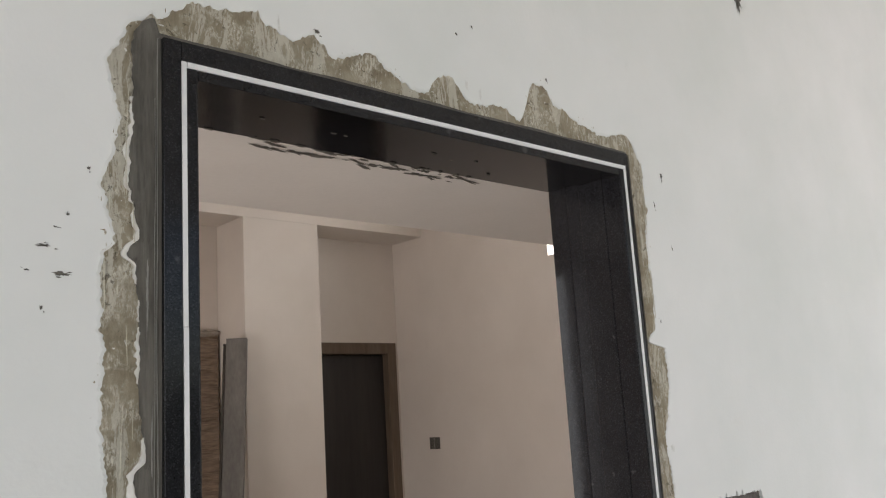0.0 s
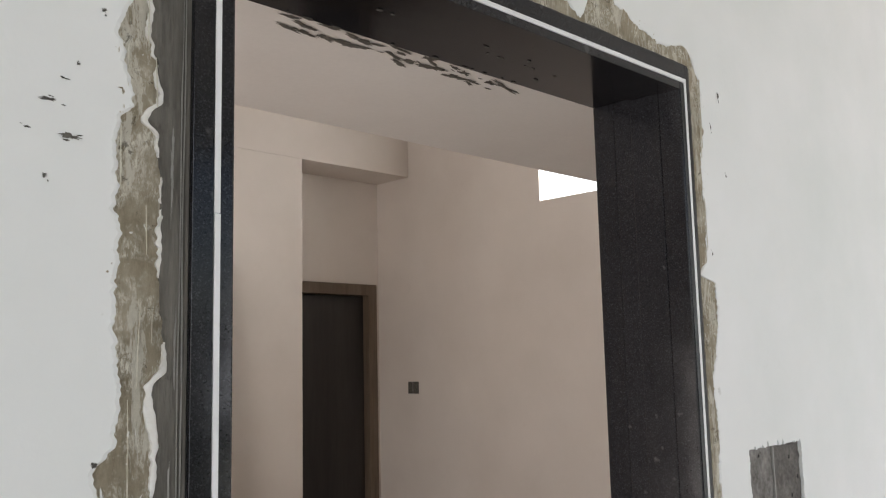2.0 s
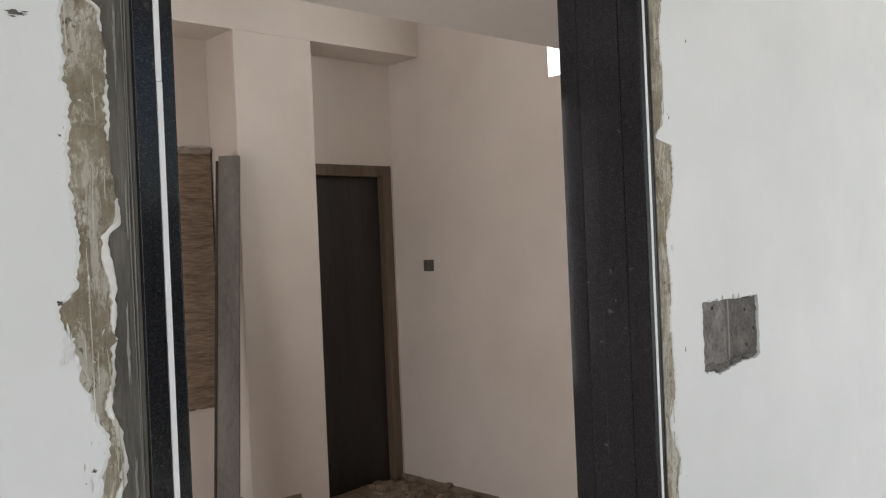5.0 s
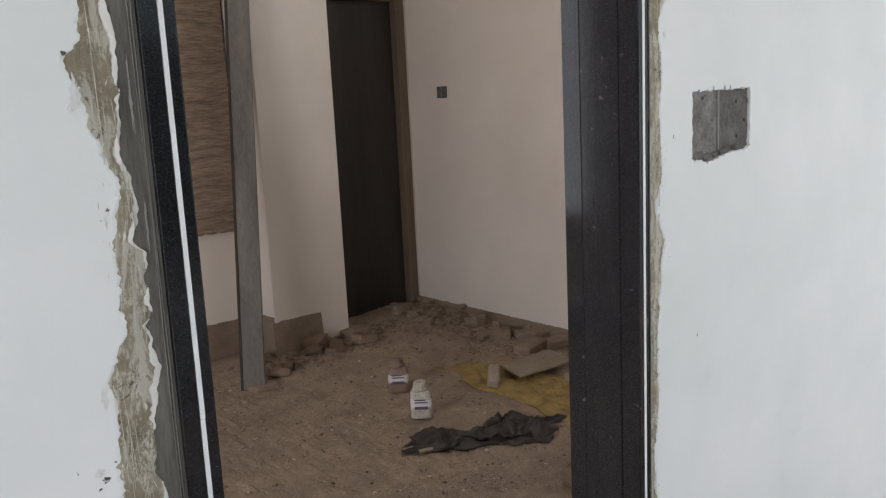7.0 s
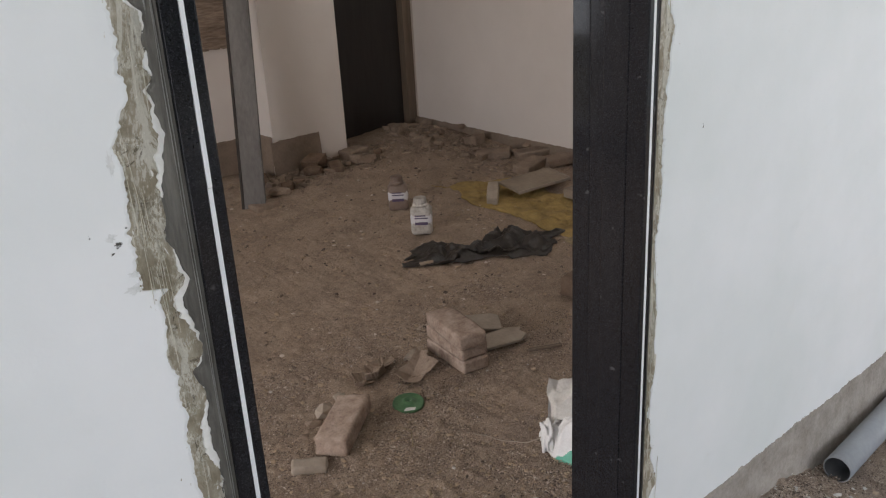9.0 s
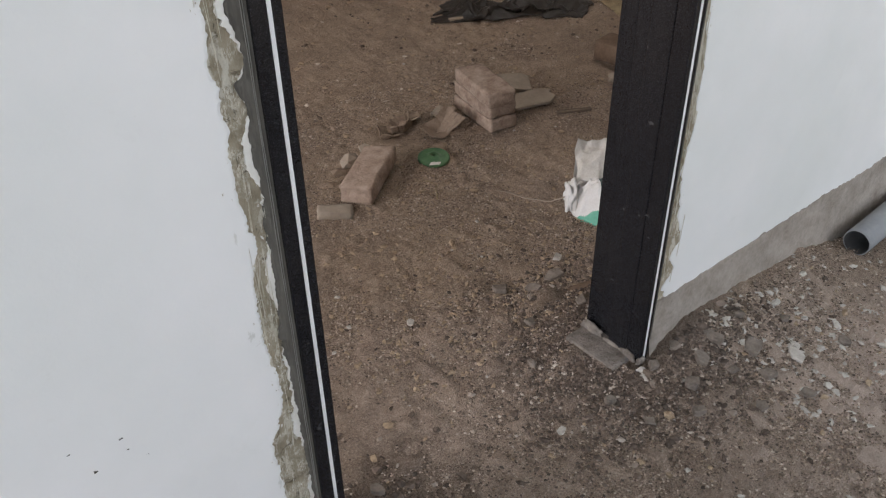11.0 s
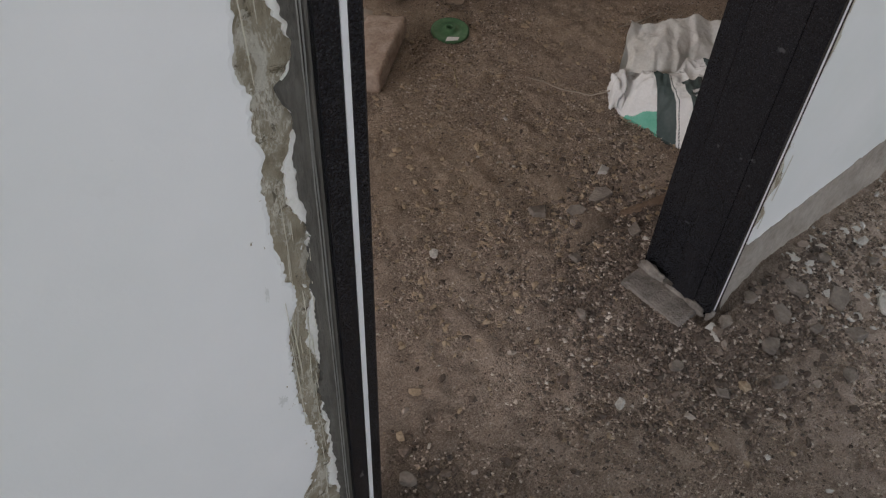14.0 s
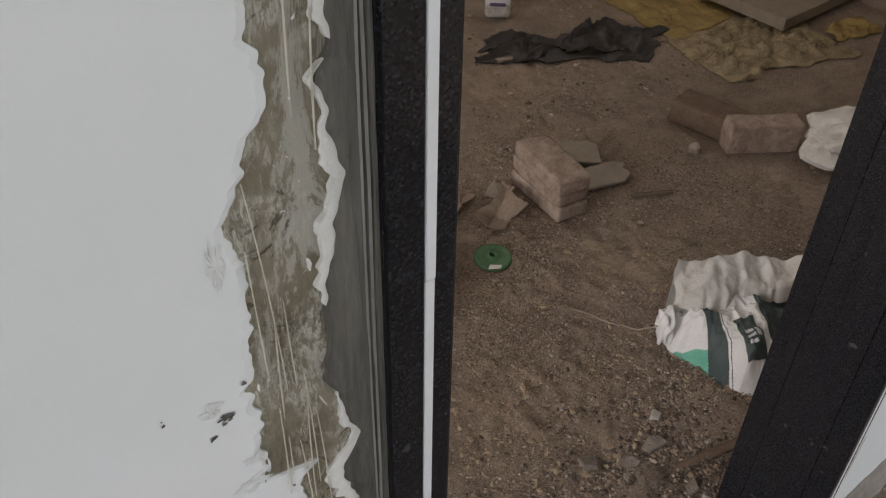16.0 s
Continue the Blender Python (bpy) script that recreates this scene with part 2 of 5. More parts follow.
def soil():
    mat, nt, b = material("dusty_soil_floor", 0.95, 0, 0.2)
    v = coords(nt)
    broad = ramp(nt, noise_tex(nt, v, 2.0, 5, 0.6), [(0.34, (0.37, 0.282, 0.242)), (0.66, (0.55, 0.435, 0.362))])
    fill = ramp(nt, noise_tex(nt, v, 2.6, 5, 0.6), [(0.34, (0.31, 0.222, 0.135)), (0.66, (0.57, 0.43, 0.275))])
    where = nt.nodes.new("ShaderNodeSeparateXYZ")
    nt.links.new(v, where.inputs[0])
    edge = nt.nodes.new("ShaderNodeMath")
    edge.operation = "MULTIPLY_ADD"
    edge.inputs[1].default_value = 0.25
    nt.links.new(where.outputs[1], edge.inputs[0])
    nt.links.new(noise_tex(nt, v, 3, 5, 0.6), edge.inputs[2])
    broad = mix(nt, ramp(nt, edge.outputs[0], [(0.7, (0, 0, 0)), (0.92, (1, 1, 1))]), broad, fill)
    mid = ramp(nt, noise_tex(nt, v, 16, 7, 0.75), [(0.36, (0.13, 0.09, 0.066)), (0.64, (0.58, 0.46, 0.355))])
    grit = ramp(nt, noise_tex(nt, v, 260, 5, 0.75), [(0.34, (0.06, 0.045, 0.034)), (0.5, (0.33, 0.26, 0.2)), (0.68, (0.72, 0.61, 0.5))])
    damp = ramp(nt, noise_tex(nt, v, 6.5, 6, 0.7, 0.4), [(0.4, (0.74, 0.72, 0.69)), (0.58, (1.12, 1.1, 1.06))])
    col = mix(nt, 1.0, mix(nt, 0.42, mix(nt, 0.4, broad, mid), grit), damp, "MULTIPLY")
    for scale, share in ((170, 0.1), (520, 0.36)):
        cells = nt.nodes.new("ShaderNodeTexVoronoi")
        cells.inputs["Scale"].default_value = scale
        nt.links.new(v, cells.inputs["Vector"])
        sep = nt.nodes.new("ShaderNodeSeparateColor")
        nt.links.new(cells.outputs["Color"], sep.inputs[0])
        col = mix(nt, share, col, ramp(nt, sep.outputs[0], [(0.0, (0.07, 0.05, 0.04)), (0.45, (0.3, 0.23, 0.185)), (0.9, (0.5, 0.41, 0.34)), (1.0, (0.74, 0.68, 0.6))]))
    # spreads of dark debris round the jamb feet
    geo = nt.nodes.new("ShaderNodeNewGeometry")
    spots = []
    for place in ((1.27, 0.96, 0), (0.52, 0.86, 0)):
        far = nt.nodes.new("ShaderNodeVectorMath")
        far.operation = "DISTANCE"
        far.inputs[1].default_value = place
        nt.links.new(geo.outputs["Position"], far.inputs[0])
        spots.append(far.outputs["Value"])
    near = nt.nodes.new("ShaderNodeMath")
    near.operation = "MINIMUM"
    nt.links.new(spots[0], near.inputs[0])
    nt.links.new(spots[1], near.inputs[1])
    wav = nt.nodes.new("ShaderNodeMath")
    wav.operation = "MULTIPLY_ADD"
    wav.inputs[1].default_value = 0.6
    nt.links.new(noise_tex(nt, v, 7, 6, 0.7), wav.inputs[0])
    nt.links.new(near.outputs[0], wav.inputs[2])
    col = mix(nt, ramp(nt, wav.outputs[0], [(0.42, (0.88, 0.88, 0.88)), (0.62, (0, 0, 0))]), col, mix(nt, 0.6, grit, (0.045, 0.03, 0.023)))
    # daylight painted paler into the floor before the wall; dust and loose mask it
    dust = nt.nodes.new("ShaderNodeVectorMath")
    dust.operation = "DISTANCE"
    dust.inputs[1].default_value = (1.62, 0.36, 0)
    nt.links.new(geo.outputs["Position"], dust.inputs[0])
    loose = nt.nodes.new("ShaderNodeMath")
    loose.operation = "MULTIPLY_ADD"
    loose.inputs[1].default_value = 0.5
    nt.links.new(noise_tex(nt, v, 9, 6, 0.7), loose.inputs[0])
    nt.links.new(dust.outputs["Value"], loose.inputs[2])
    col = mix(nt, ramp(nt, loose.outputs[0], [(0.45, (0.6, 0.6, 0.6)), (0.8, (0, 0, 0))]), col, (0.62, 0.51, 0.44))
    nt.links.new(col, b.inputs["Base Color"])
    bump(nt, b, mix(nt, 0.5, noise_tex(nt, v, 80, 6, 0.75), noise_tex(nt, v, 300, 5, 0.75)), 1.0, 0.014)
    return mat


M_SOIL = soil()
M_SILL = two_tone("dusty_grey_sill_stone", (0.1, 0.085, 0.072), (0.31, 0.275, 0.24), 34, 0.9, 150, 0.9, 0.004)


def gravel_mat(name, tones):
    mat, nt, b = material(name, 0.92, 0, 0.25)
    geo = nt.nodes.new("ShaderNodeNewGeometry")
    c = ramp(nt, geo.outputs["Random Per Island"], tones)
    n = noise_tex(nt, coords(nt), 150, 4, 0.6)
    nt.links.new(mix(nt, 0.25, c, ramp(nt, n, [(0.3, (0.06, 0.05, 0.04)), (0.7, (0.35, 0.3, 0.25))])), b.inputs["Base Color"])
    bump(nt, b, n, 0.5, 0.002)
    return mat


M_GRAVEL = gravel_mat("loose_gravel", ((0.0, (0.026, 0.017, 0.013)), (0.55, (0.105, 0.074, 0.056)), (0.9, (0.26, 0.2, 0.16)), (1.0, (0.64, 0.57, 0.49))))
M_GRAIN = gravel_mat("earth_grains", ((0.0, (0.05, 0.035, 0.026)), (0.3, (0.2, 0.148, 0.11)), (0.8, (0.45, 0.35, 0.27)), (1.0, (0.7, 0.61, 0.51))))
M_CLOD = two_tone("earth_clod", (0.24, 0.178, 0.118), (0.5, 0.39, 0.272), 60, 0.95, 260, 0.9, 0.003, 0.2)
M_SLATE = two_tone("grey_brown_cement_shard", (0.1, 0.083, 0.068), (0.3, 0.255, 0.215), 40, 0.9, 180, 0.8, 0.003, 0.25)
M_CHIP = two_tone("pale_stone_chip", (0.36, 0.33, 0.29), (0.62, 0.59, 0.54), 60, 0.9, 260, 0.6, 0.003, 0.2)

# ---- builders ----


def finish(name, bm, mat, smooth=False):
    me = bpy.data.meshes.new(name)
    bm.normal_update()
    bm.to_mesh(me)
    bm.free()
    me.materials.append(mat)
    if smooth:
        me.shade_smooth()
    return me


def thing(name, bm, mat, label="", category="", group="", kind="", at=None, smooth=False):
    ob = new(name, finish(name, bm, mat, smooth) if bm else None)
    if at is not None:
        ob.matrix_world = at
    return tagged(ob, label, category, group, kind)


def part(name, bm, mat, parent, label="", smooth=False):
    ob = new(name, finish(name, bm, mat, smooth))
    ob.parent = parent
    return tagged(ob, label)


def box(bm, x0, x1, y0, y1, z0, z1, bevel=0.0):
    made = bmesh.ops.create_cube(bm, size=1.0)["verts"]
    for v in made:
        v.co = ((x0 + x1) / 2 + v.co.x * (x1 - x0), (y0 + y1) / 2 + v.co.y * (y1 - y0), (z0 + z1) / 2 + v.co.z * (z1 - z0))
    if bevel:
        edges = {e for v in made for e in v.link_edges}
        bmesh.ops.bevel(bm, geom=list(edges), offset=bevel, segments=2, affect="EDGES", profile=0.6)
    return bm


def boxed(*a, **k):
    return box(bmesh.new(), *a, **k)


def cyl(bm, r0, r1, depth, seg=24, at=None, caps=True):
    return bmesh.ops.create_cone(bm, cap_ends=caps, segments=seg, radius1=r0, radius2=r1, depth=depth, matrix=at or Matrix())


def fuzz(x, y=0.0, z=0.0):
    return noise.noise(Vector((x, y, z)))


def ragged(s, seed, coarse, fine):
    """Uneven edge: broad lobes, small bites and a nick here and there."""
    bite = max(0.0, fuzz(s * 34, seed + 3.1) - 0.1)
    return coarse * fuzz(s * 11, seed) + fine * (fuzz(s * 55, seed + 7) + 0.6 * fuzz(s * 160, seed + 11)) + 1.2 * fine * bite


def profile(stops, s):
    for (a, va), (b, vb) in zip(stops, stops[1:]):
        if s <= b:
            u = max(0.0, (s - a) / (b - a))
            u = u * u * (3 - 2 * u)
            return va + (vb - va) * u
    return stops[-1][1]


def chunk_bm(lx, ly, lz, seed, sub=2, rough=0.35):
    """A broken lump, flat-sided, its foot near z = 0."""
    bm = bmesh.new()
    bmesh.ops.create_icosphere(bm, subdivisions=sub, radius=1)
    off = Vector((seed * 3.7, seed * 1.3, 0))
    for v in bm.verts:
        p = v.co.copy()
        k = max(abs(p.x), abs(p.y), abs(p.z))
        p = p.lerp(p / k * 0.85, 0.65) * (1 + rough * fuzz(*(p * 1.3 + off)) + 0.12 * fuzz(*(p * 4 + off)))
        v.co = Vector((p.x * lx / 2, p.y * ly / 2, lz / 2 + p.z * lz / 2))
    return bm


# ---- the large structure ----
FACE, INNER = 0.874, 1.02            # the two faces of the wall with the doorway
XL, XR, ZT = 0.428, 1.262, 2.066     # outer edges of the stone door frame
RX, DY, CY = 3.79, 4.58, 4.27        # far room: side wall, end wall, column face
WEST, BACK, EAST, TOP = -1.7, -2.5, 5.2, 3.2


def wall_with_hole(name, axis, c0, c1, a0, a1, z0, z1, hole, mat, label):
    """A wall c0..c1 thick that runs a0..a1 along the other axis, with one opening (a, a, z, z)."""
    bm = bmesh.new()
    h0, h1, hz0, hz1 = hole
    for p0, p1, q0, q1 in ((a0, h0, z0, z1), (h1, a1, z0, z1), (h0, h1, z0, hz0), (h0, h1, hz1, z1)):
        if p1 - p0 > 1e-4 and q1 - q0 > 1e-4:
            if axis == "y":
                box(bm, p0, p1, c0, c1, q0, q1)
            else:
                box(bm, c0, c1, p0, p1, q0, q1)
    return thing(name, bm, mat, label, "wall", kind="structure")


wall_door = wall_with_hole("wall_south", "y", FACE + 0.008, INNER, WEST, EAST, -0.1, TOP, (XL + 0.004, XR - 0.004, -0.1, ZT - 0.004), M_DAMP,
                           "plastered partition wall with a stone-framed doorway")
wall_with_hole("wall_west", "x", WEST - 0.2, WEST, INNER, 3.1, -0.1, TOP, (1.25, 2.45, 0.6, 2.3), M_CREAM, "painted outer wall with a window opening")
wall_with_hole("wall_west_far", "x", WEST - 0.2, WEST, 3.1, DY + 0.2, -0.1, TOP, (3.41, 4.3, 0.1, 2.46), M_CREAM, "painted outer wall with a tall opening")
# unseen wall, its opening made up to frame the fill lamp
wall_with_hole("wall_west_porch", "x", WEST - 0.2, WEST, BACK - 0.2, INNER, -0.1, TOP, (-2.0, 0.1, 0.25, 2.65), M_PAINT, "unseen painted wall with an opening added for the fill lamp")
wall_with_hole("wall_back", "y", BACK - 0.2, BACK, WEST, EAST, -0.1, TOP, (1.0, 4.85, 0.45, 2.75), M_PAINT, "painted wall with a wide opening to the yard")
wall_with_hole("wall_east", "x", RX, RX + 0.06, INNER, DY, -0.1, TOP, (1.6, 3.2, 2.49, 2.93), M_CREAM, "cream side wall with a high ventilator opening")
thing("wall_north", boxed(WEST, RX + 0.2, DY + 0.08, DY + 0.25, -0.1, TOP), M_CREAM, "cream end wall of the far room", "wall", kind="structure")
thing("wall_front_east", boxed(EAST, EAST + 0.2, BACK - 0.2, INNER, -0.1, TOP), M_PAINT, "white painted end wall of the front room", "wall", kind="structure")
thing("ceiling", boxed(WEST - 0.2, EAST + 0.2, BACK - 0.2, DY + 0.25, TOP, TOP + 0.15), M_CEIL, "plain painted concrete ceiling", "ceiling", kind="structure")
# end wall of the far room, around its doorway
DX0, DX1, DZ = 2.95, 3.77, 2.13
wall_with_hole("wall_north_face", "y", DY, DY + 0.08, WEST, RX, -0.1, TOP, (DX0, DX1 - 0.002, -0.1, DZ), M_CREAM, "cream wall with a dark wooden doorway")
CX0, CX1, BZ = 2.467, 2.966, 2.8
thing("column", boxed(CX0, CX1, CY, DY - 0.002, -0.1, BZ, bevel=0.004), M_CREAM, "cream painted square column standing against the wall", "column", kind="structure")
thing("beam", boxed(WEST, RX - 0.002, CY - 0.001, DY - 0.002, BZ, TOP - 0.002), M_CREAM, "cream painted concrete beam under the ceiling", "beam", kind="structure")
thing("loft_slab", boxed(WEST, RX - 0.002, INNER + 0.001, 1.42, 2.048, 2.148, bevel=0.004), M_CEIL, "white painted concrete loft shelf over the doorway", "loft slab", kind="structure")


def ground_z(x, y):
    z = 0.006 * fuzz(x * 2.1, y * 2.1, 1) + 0.004 * fuzz(x * 7, y * 7, 2) + 0.0025 * fuzz(x * 22, y * 22, 3)
    for cx, cy, r, h in ((2.6, 4.25, 0.45, 0.04), (3.6, 4.2, 0.6, 0.05), (1.38, 0.88, 0.3, 0.03), (1.17, 0.95, 0.16, 0.016), (1.2, 1.9, 0.3, 0.012), (3.5, 4.75, 0.4, 0.03)):
        z += h * math.exp(-((x - cx) ** 2 + (y - cy) ** 2) / (r * r))
    if 0.5 < y < 1.1 and 1.25 < x < 2.05:
        z += 0.05 * min(1, (x - 1.25) / 0.12) * min(1, (2.05 - x) / 0.2) * math.exp(-((y - 0.874) / 0.12) ** 2) * (y < 0.95)
    return z


def spread(a, b, fine0, fine1, small, large):
    """Places from a to b, close together between fine0 and fine1."""
    out, p = [a], a
    while p < b:
        p += small if fine0 <= p <= fine1 else large
        out.append(min(p, b))
    return out


def ground_sheet(name, x0, x1, y0, y1):
    xs, ys = spread(x0, x1, 0.3, 2.5, 0.009, 0.03), spread(y0, y1, 0.2, 2.5, 0.009, 0.03)
    nx, ny = len(xs) - 1, len(ys) - 1
    me = bpy.data.meshes.new(name)
    me.from_pydata([(x, y, ground_z(x, y) + 0.006 * fuzz(x * 38, y * 38, 4) + 0.0055 * fuzz(x * 95, y * 95, 5) + 0.014 * max(0, fuzz(x * 21, y * 21, 6) - 0.12) + 0.012 * max(0, fuzz(x * 9, y * 9, 8) - 0.2)) for y in ys for x in xs], [],
                   [(j * (nx + 1) + i, j * (nx + 1) + i + 1, (j + 1) * (nx + 1) + i + 1, (j + 1) * (nx + 1) + i) for j in range(ny) for i in range(nx)])
    me.materials.append(M_SOIL)
    me.shade_smooth()
    return new(name, me)


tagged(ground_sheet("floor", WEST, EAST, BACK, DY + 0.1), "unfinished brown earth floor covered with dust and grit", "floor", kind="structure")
thing("ground", boxed(-60, 60, -60, 60, -0.3, -0.12), M_YARD, "bare yard outside the building", "ground", kind="structure")
bright = material("bright_sky_backdrop", 1.0)
bright[2].inputs["Emission Color"].default_value = (0.97, 0.99, 1.0, 1)
bright[2].inputs["Emission Strength"].default_value = 2.2
thing("backdrop", boxed(WEST - 3.02, WEST - 3.0, 4.6, 9, 0.1, 5), bright[0], "bright hazy distance outside the tall opening", "sky", kind="structure")
thing("backdrop", boxed(RX + 3.0, RX + 3.02, -1, 9, 1.5, 8), bright[0], "bright hazy sky outside the ventilator", "sky", kind="structure")
hedge = bmesh.new()
bmesh.ops.create_grid(hedge, x_segments=80, y_segments=24, size=1, matrix=Matrix.Translation((2, -9, 1.0)) @ Matrix.Rotation(radians(90), 4, "X") @ Matrix.Diagonal((9, 1.3, 1, 1)))
for v in hedge.verts:
    v.co.y += 0.7 * fuzz(v.co.x * 1.4, v.co.z * 1.4) + 0.3 * fuzz(v.co.x * 5, v.co.z * 5)
    v.co.z += 0.3 * fuzz(v.co.x * 2, 4)
thing("backdrop", hedge, M_HEDGE, "green hedge across the yard", "hedge", kind="structure")

# ---- skin of white putty round the doorway, torn away along the frame ----
# how far the putty is gone, along the frame: up the left side, across the top, down the right side
TORN_LEFT = [(0.1, 0.045), (0.27, 0.052), (0.392, 0.058), (0.425, 0.041), (0.473, 0.03), (0.541, 0.035), (0.6, 0.044), (0.69, 0.042), (0.742, 0.03), (0.777, 0.037), (0.82, 0.043), (0.9, 0.044), (0.957, 0.041),
             (0.98, 0.049), (1.028, 0.044), (1.058, 0.048), (1.0665, 0.037), (1.074, 0.06), (1.126, 0.062), (1.198, 0.059), (1.225, 0.064), (1.252, 0.055), (1.263, 0.051), (1.278, 0.039), (1.314, 0.043), (1.335, 0.04),
             (1.36, 0.045), (1.39, 0.034), (1.437, 0.035), (1.465, 0.041), (1.487, 0.052), (1.51, 0.055), (1.548, 0.068), (1.571, 0.053), (1.597, 0.049), (1.665, 0.055), (1.75, 0.053), (1.8, 0.058), (1.83, 0.055), (1.842, 0.043),
             (1.883, 0.053), (1.905, 0.055), (1.941, 0.044), (1.972, 0.04), (2.034, 0.051), (2.066, 0.034)]
TORN_TOP = [(0.43, 0.03), (0.455, 0.043), (0.472, 0.058), (0.518, 0.061), (0.552, 0.07), (0.567, 0.056), (0.602, 0.047), (0.631, 0.061), (0.648, 0.048), (0.66, 0.036), (0.692, 0.047), (0.724, 0.059), (0.752, 0.041), (0.78, 0.028),
            (0.81, 0.022), (0.85, 0.055), (0.866, 0.055), (0.887, 0.033), (0.92, 0.027), (0.968, 0.032), (1.004, 0.017), (1.044, 0.085), (1.065, 0.089), (1.095, 0.057), (1.157, 0.04), (1.2, 0.028), (1.262, 0.039)]
TORN_RIGHT = [(0.1, 0.05), (0.188, 0.042), (0.2, 0.027), (0.242, 0.057), (0.282, 0.038), (0.322, 0.062), (0.396, 0.042), (0.5, 0.027), (0.594, 0.043), (0.645, 0.037), (0.716, 0.039), (0.831, 0.027), (0.943, 0.039), (1.034, 0.036),
              (1.156, 0.044), (1.23, 0.056), (1.291, 0.032), (1.344, 0.051), (1.438, 0.044), (1.53, 0.05), (1.59, 0.04), (1.64, 0.06), (1.698, 0.07), (1.738, 0.066), (1.75, 0.022), (1.774, 0.043), (1.832, 0.05), (1.9, 0.045), (2.012, 0.055), (2.066, 0.05)]
# where the white remnant of putty meets the fresh cement, up the left side
REMNANT = [(0.1, 0.009), (0.28, 0.007), (0.4, 0.011), (0.514, 0.013), (0.57, 0.019), (0.65, 0.014), (0.75, 0.014), (0.807, 0.011), (0.843, 0.013), (0.884, 0.018), (0.923, 0.011), (0.957, 0.022), (0.973, 0.008), (1.0, 0.009),
           (1.05, 0.021), (1.07, 0.009), (1.086, 0.016), (1.13, 0.025), (1.175, 0.022), (1.2, 0.016), (1.236, 0.01), (1.267, 0.015), (1.281, 0.018), (1.294, 0.011), (1.316, 0.013), (1.329, 0.015), (1.356, 0.011), (1.372, 0.022),
           (1.401, 0.014), (1.435, 0.018), (1.458, 0.027), (1.5, 0.021), (1.586, 0.018), (1.612, 0.026), (1.627, 0.01), (1.65, 0.013), (1.7, 0.018), (1.768, 0.018), (1.82, 0.022), (1.832, 0.032), (1.849, 0.019), (1.877, 0.024), (1.905, 0.03), (2.0, 0.025)]


def frame_path(step=0.0016, low=0.02):
    """Points round the frame: (x, z, outward x, outward z, how far torn, run)."""
    run, out = 0.0, []
    n = int((ZT - low) / step)
    for i in range(n + 1):
        z = low + (ZT - low) * i / n
        out.append((XL, z, -1, 0, profile(TORN_LEFT, z), z))
    for k in range(1, 12):
        a = radians(90 * k / 12)
        out.append((XL, ZT, -math.cos(a), math.sin(a), 0.03 + 0.004 * math.sin(5 * a), ZT + 0.003 * k))
    n = int((XR - XL) / step)
    for i in range(n + 1):
        x = XL + (XR - XL) * i / n
        out.append((x, ZT, 0, 1, profile(TORN_TOP, x), 3 + x))
    for k in range(1, 12):
        a = radians(90 * k / 12)
        out.append((XR, ZT, math.sin(a), math.cos(a), 0.044, 5 + 0.003 * k))
    n = int((ZT - low) / step)
    for i in range(n + 1):
        z = ZT - (ZT - low) * i / n
        out.append((XR, z, 1, 0, profile(TORN_RIGHT, z), 6 + ZT - z))
    return out


PATH_ROUND = frame_path()


def far_point(x, z, ox, oz):
    if oz == 0:
        return (WEST if ox < 0 else EAST, z)
    if ox == 0:
        return (x, TOP)
    k = min((x - WEST) / -ox if ox < 0 else (EAST - x) / ox, (TOP - z) / oz)
    return (x + ox * k, z + oz * k)


def loops(rows, mat, name, parent, label="", smooth=False):
    """A sheet from rows of points; every row has the same count."""
    me = bpy.data.meshes.new(name)
    w = len(rows[0])
    me.from_pydata([p for r in rows for p in r], [], [(j * w + i, (j + 1) * w + i, (j + 1) * w + i + 1, j * w + i + 1) for j in range(len(rows) - 1) for i in range(w - 1)])
    me.materials.append(mat)
    if smooth:
        me.shade_smooth()
    ob = new(name, me)
    ob.parent = parent
    return tagged(ob, label)


BOX = (1.402, 1.592, 1.366, 1.478)   # the sunk wall box: x, x, z, z


def in_box(x, z):
    """Inside the ragged outline that was hacked out of the putty for the wall box."""
    x0, x1, z0, z1 = BOX
    low = z0 - 0.013 * math.exp(-((x - 1.455) / 0.05) ** 2) + 0.006 * fuzz(x * 50, 3) + 0.003 * fuzz(x * 150, 4)
    high = z1 + 0.0035 * fuzz(x * 60, 5) + 0.02 * max(0, fuzz(x * 110, 6) - 0.1)
    wav = 0.004 * fuzz(z * 60, 7) + 0.0025 * fuzz(z * 170, 8)
    return x0 + wav < x < x1 + wav and low < z < high


def skin_row(x, z, ox, oz, w, s, stops=()):
    w = max(0.006, w + ragged(s, 2.0, 0.002, 0.0035) + 0.006 * fuzz(s * 27, 81) * abs(fuzz(s * 6, 83)) * 2 + 0.0022 * fuzz(s * 210, 84) + 0.005 * max(0, fuzz(s * 75, 85) - 0.15))
    fx, fz = far_point(x, z, ox, oz)
    lift = 0.0015 * max(0, fuzz(s * 20, 9))
    return [(x + ox * (w - 0.0015), FACE + 0.006, z + oz * (w - 0.0015)), (x + ox * w, FACE + 0.0012 - lift, z + oz * w),
            (x + ox * (w + 0.004), FACE, z + oz * (w + 0.004))] + [(p, FACE, z) for p in stops] + [(fx, FACE, fz)]


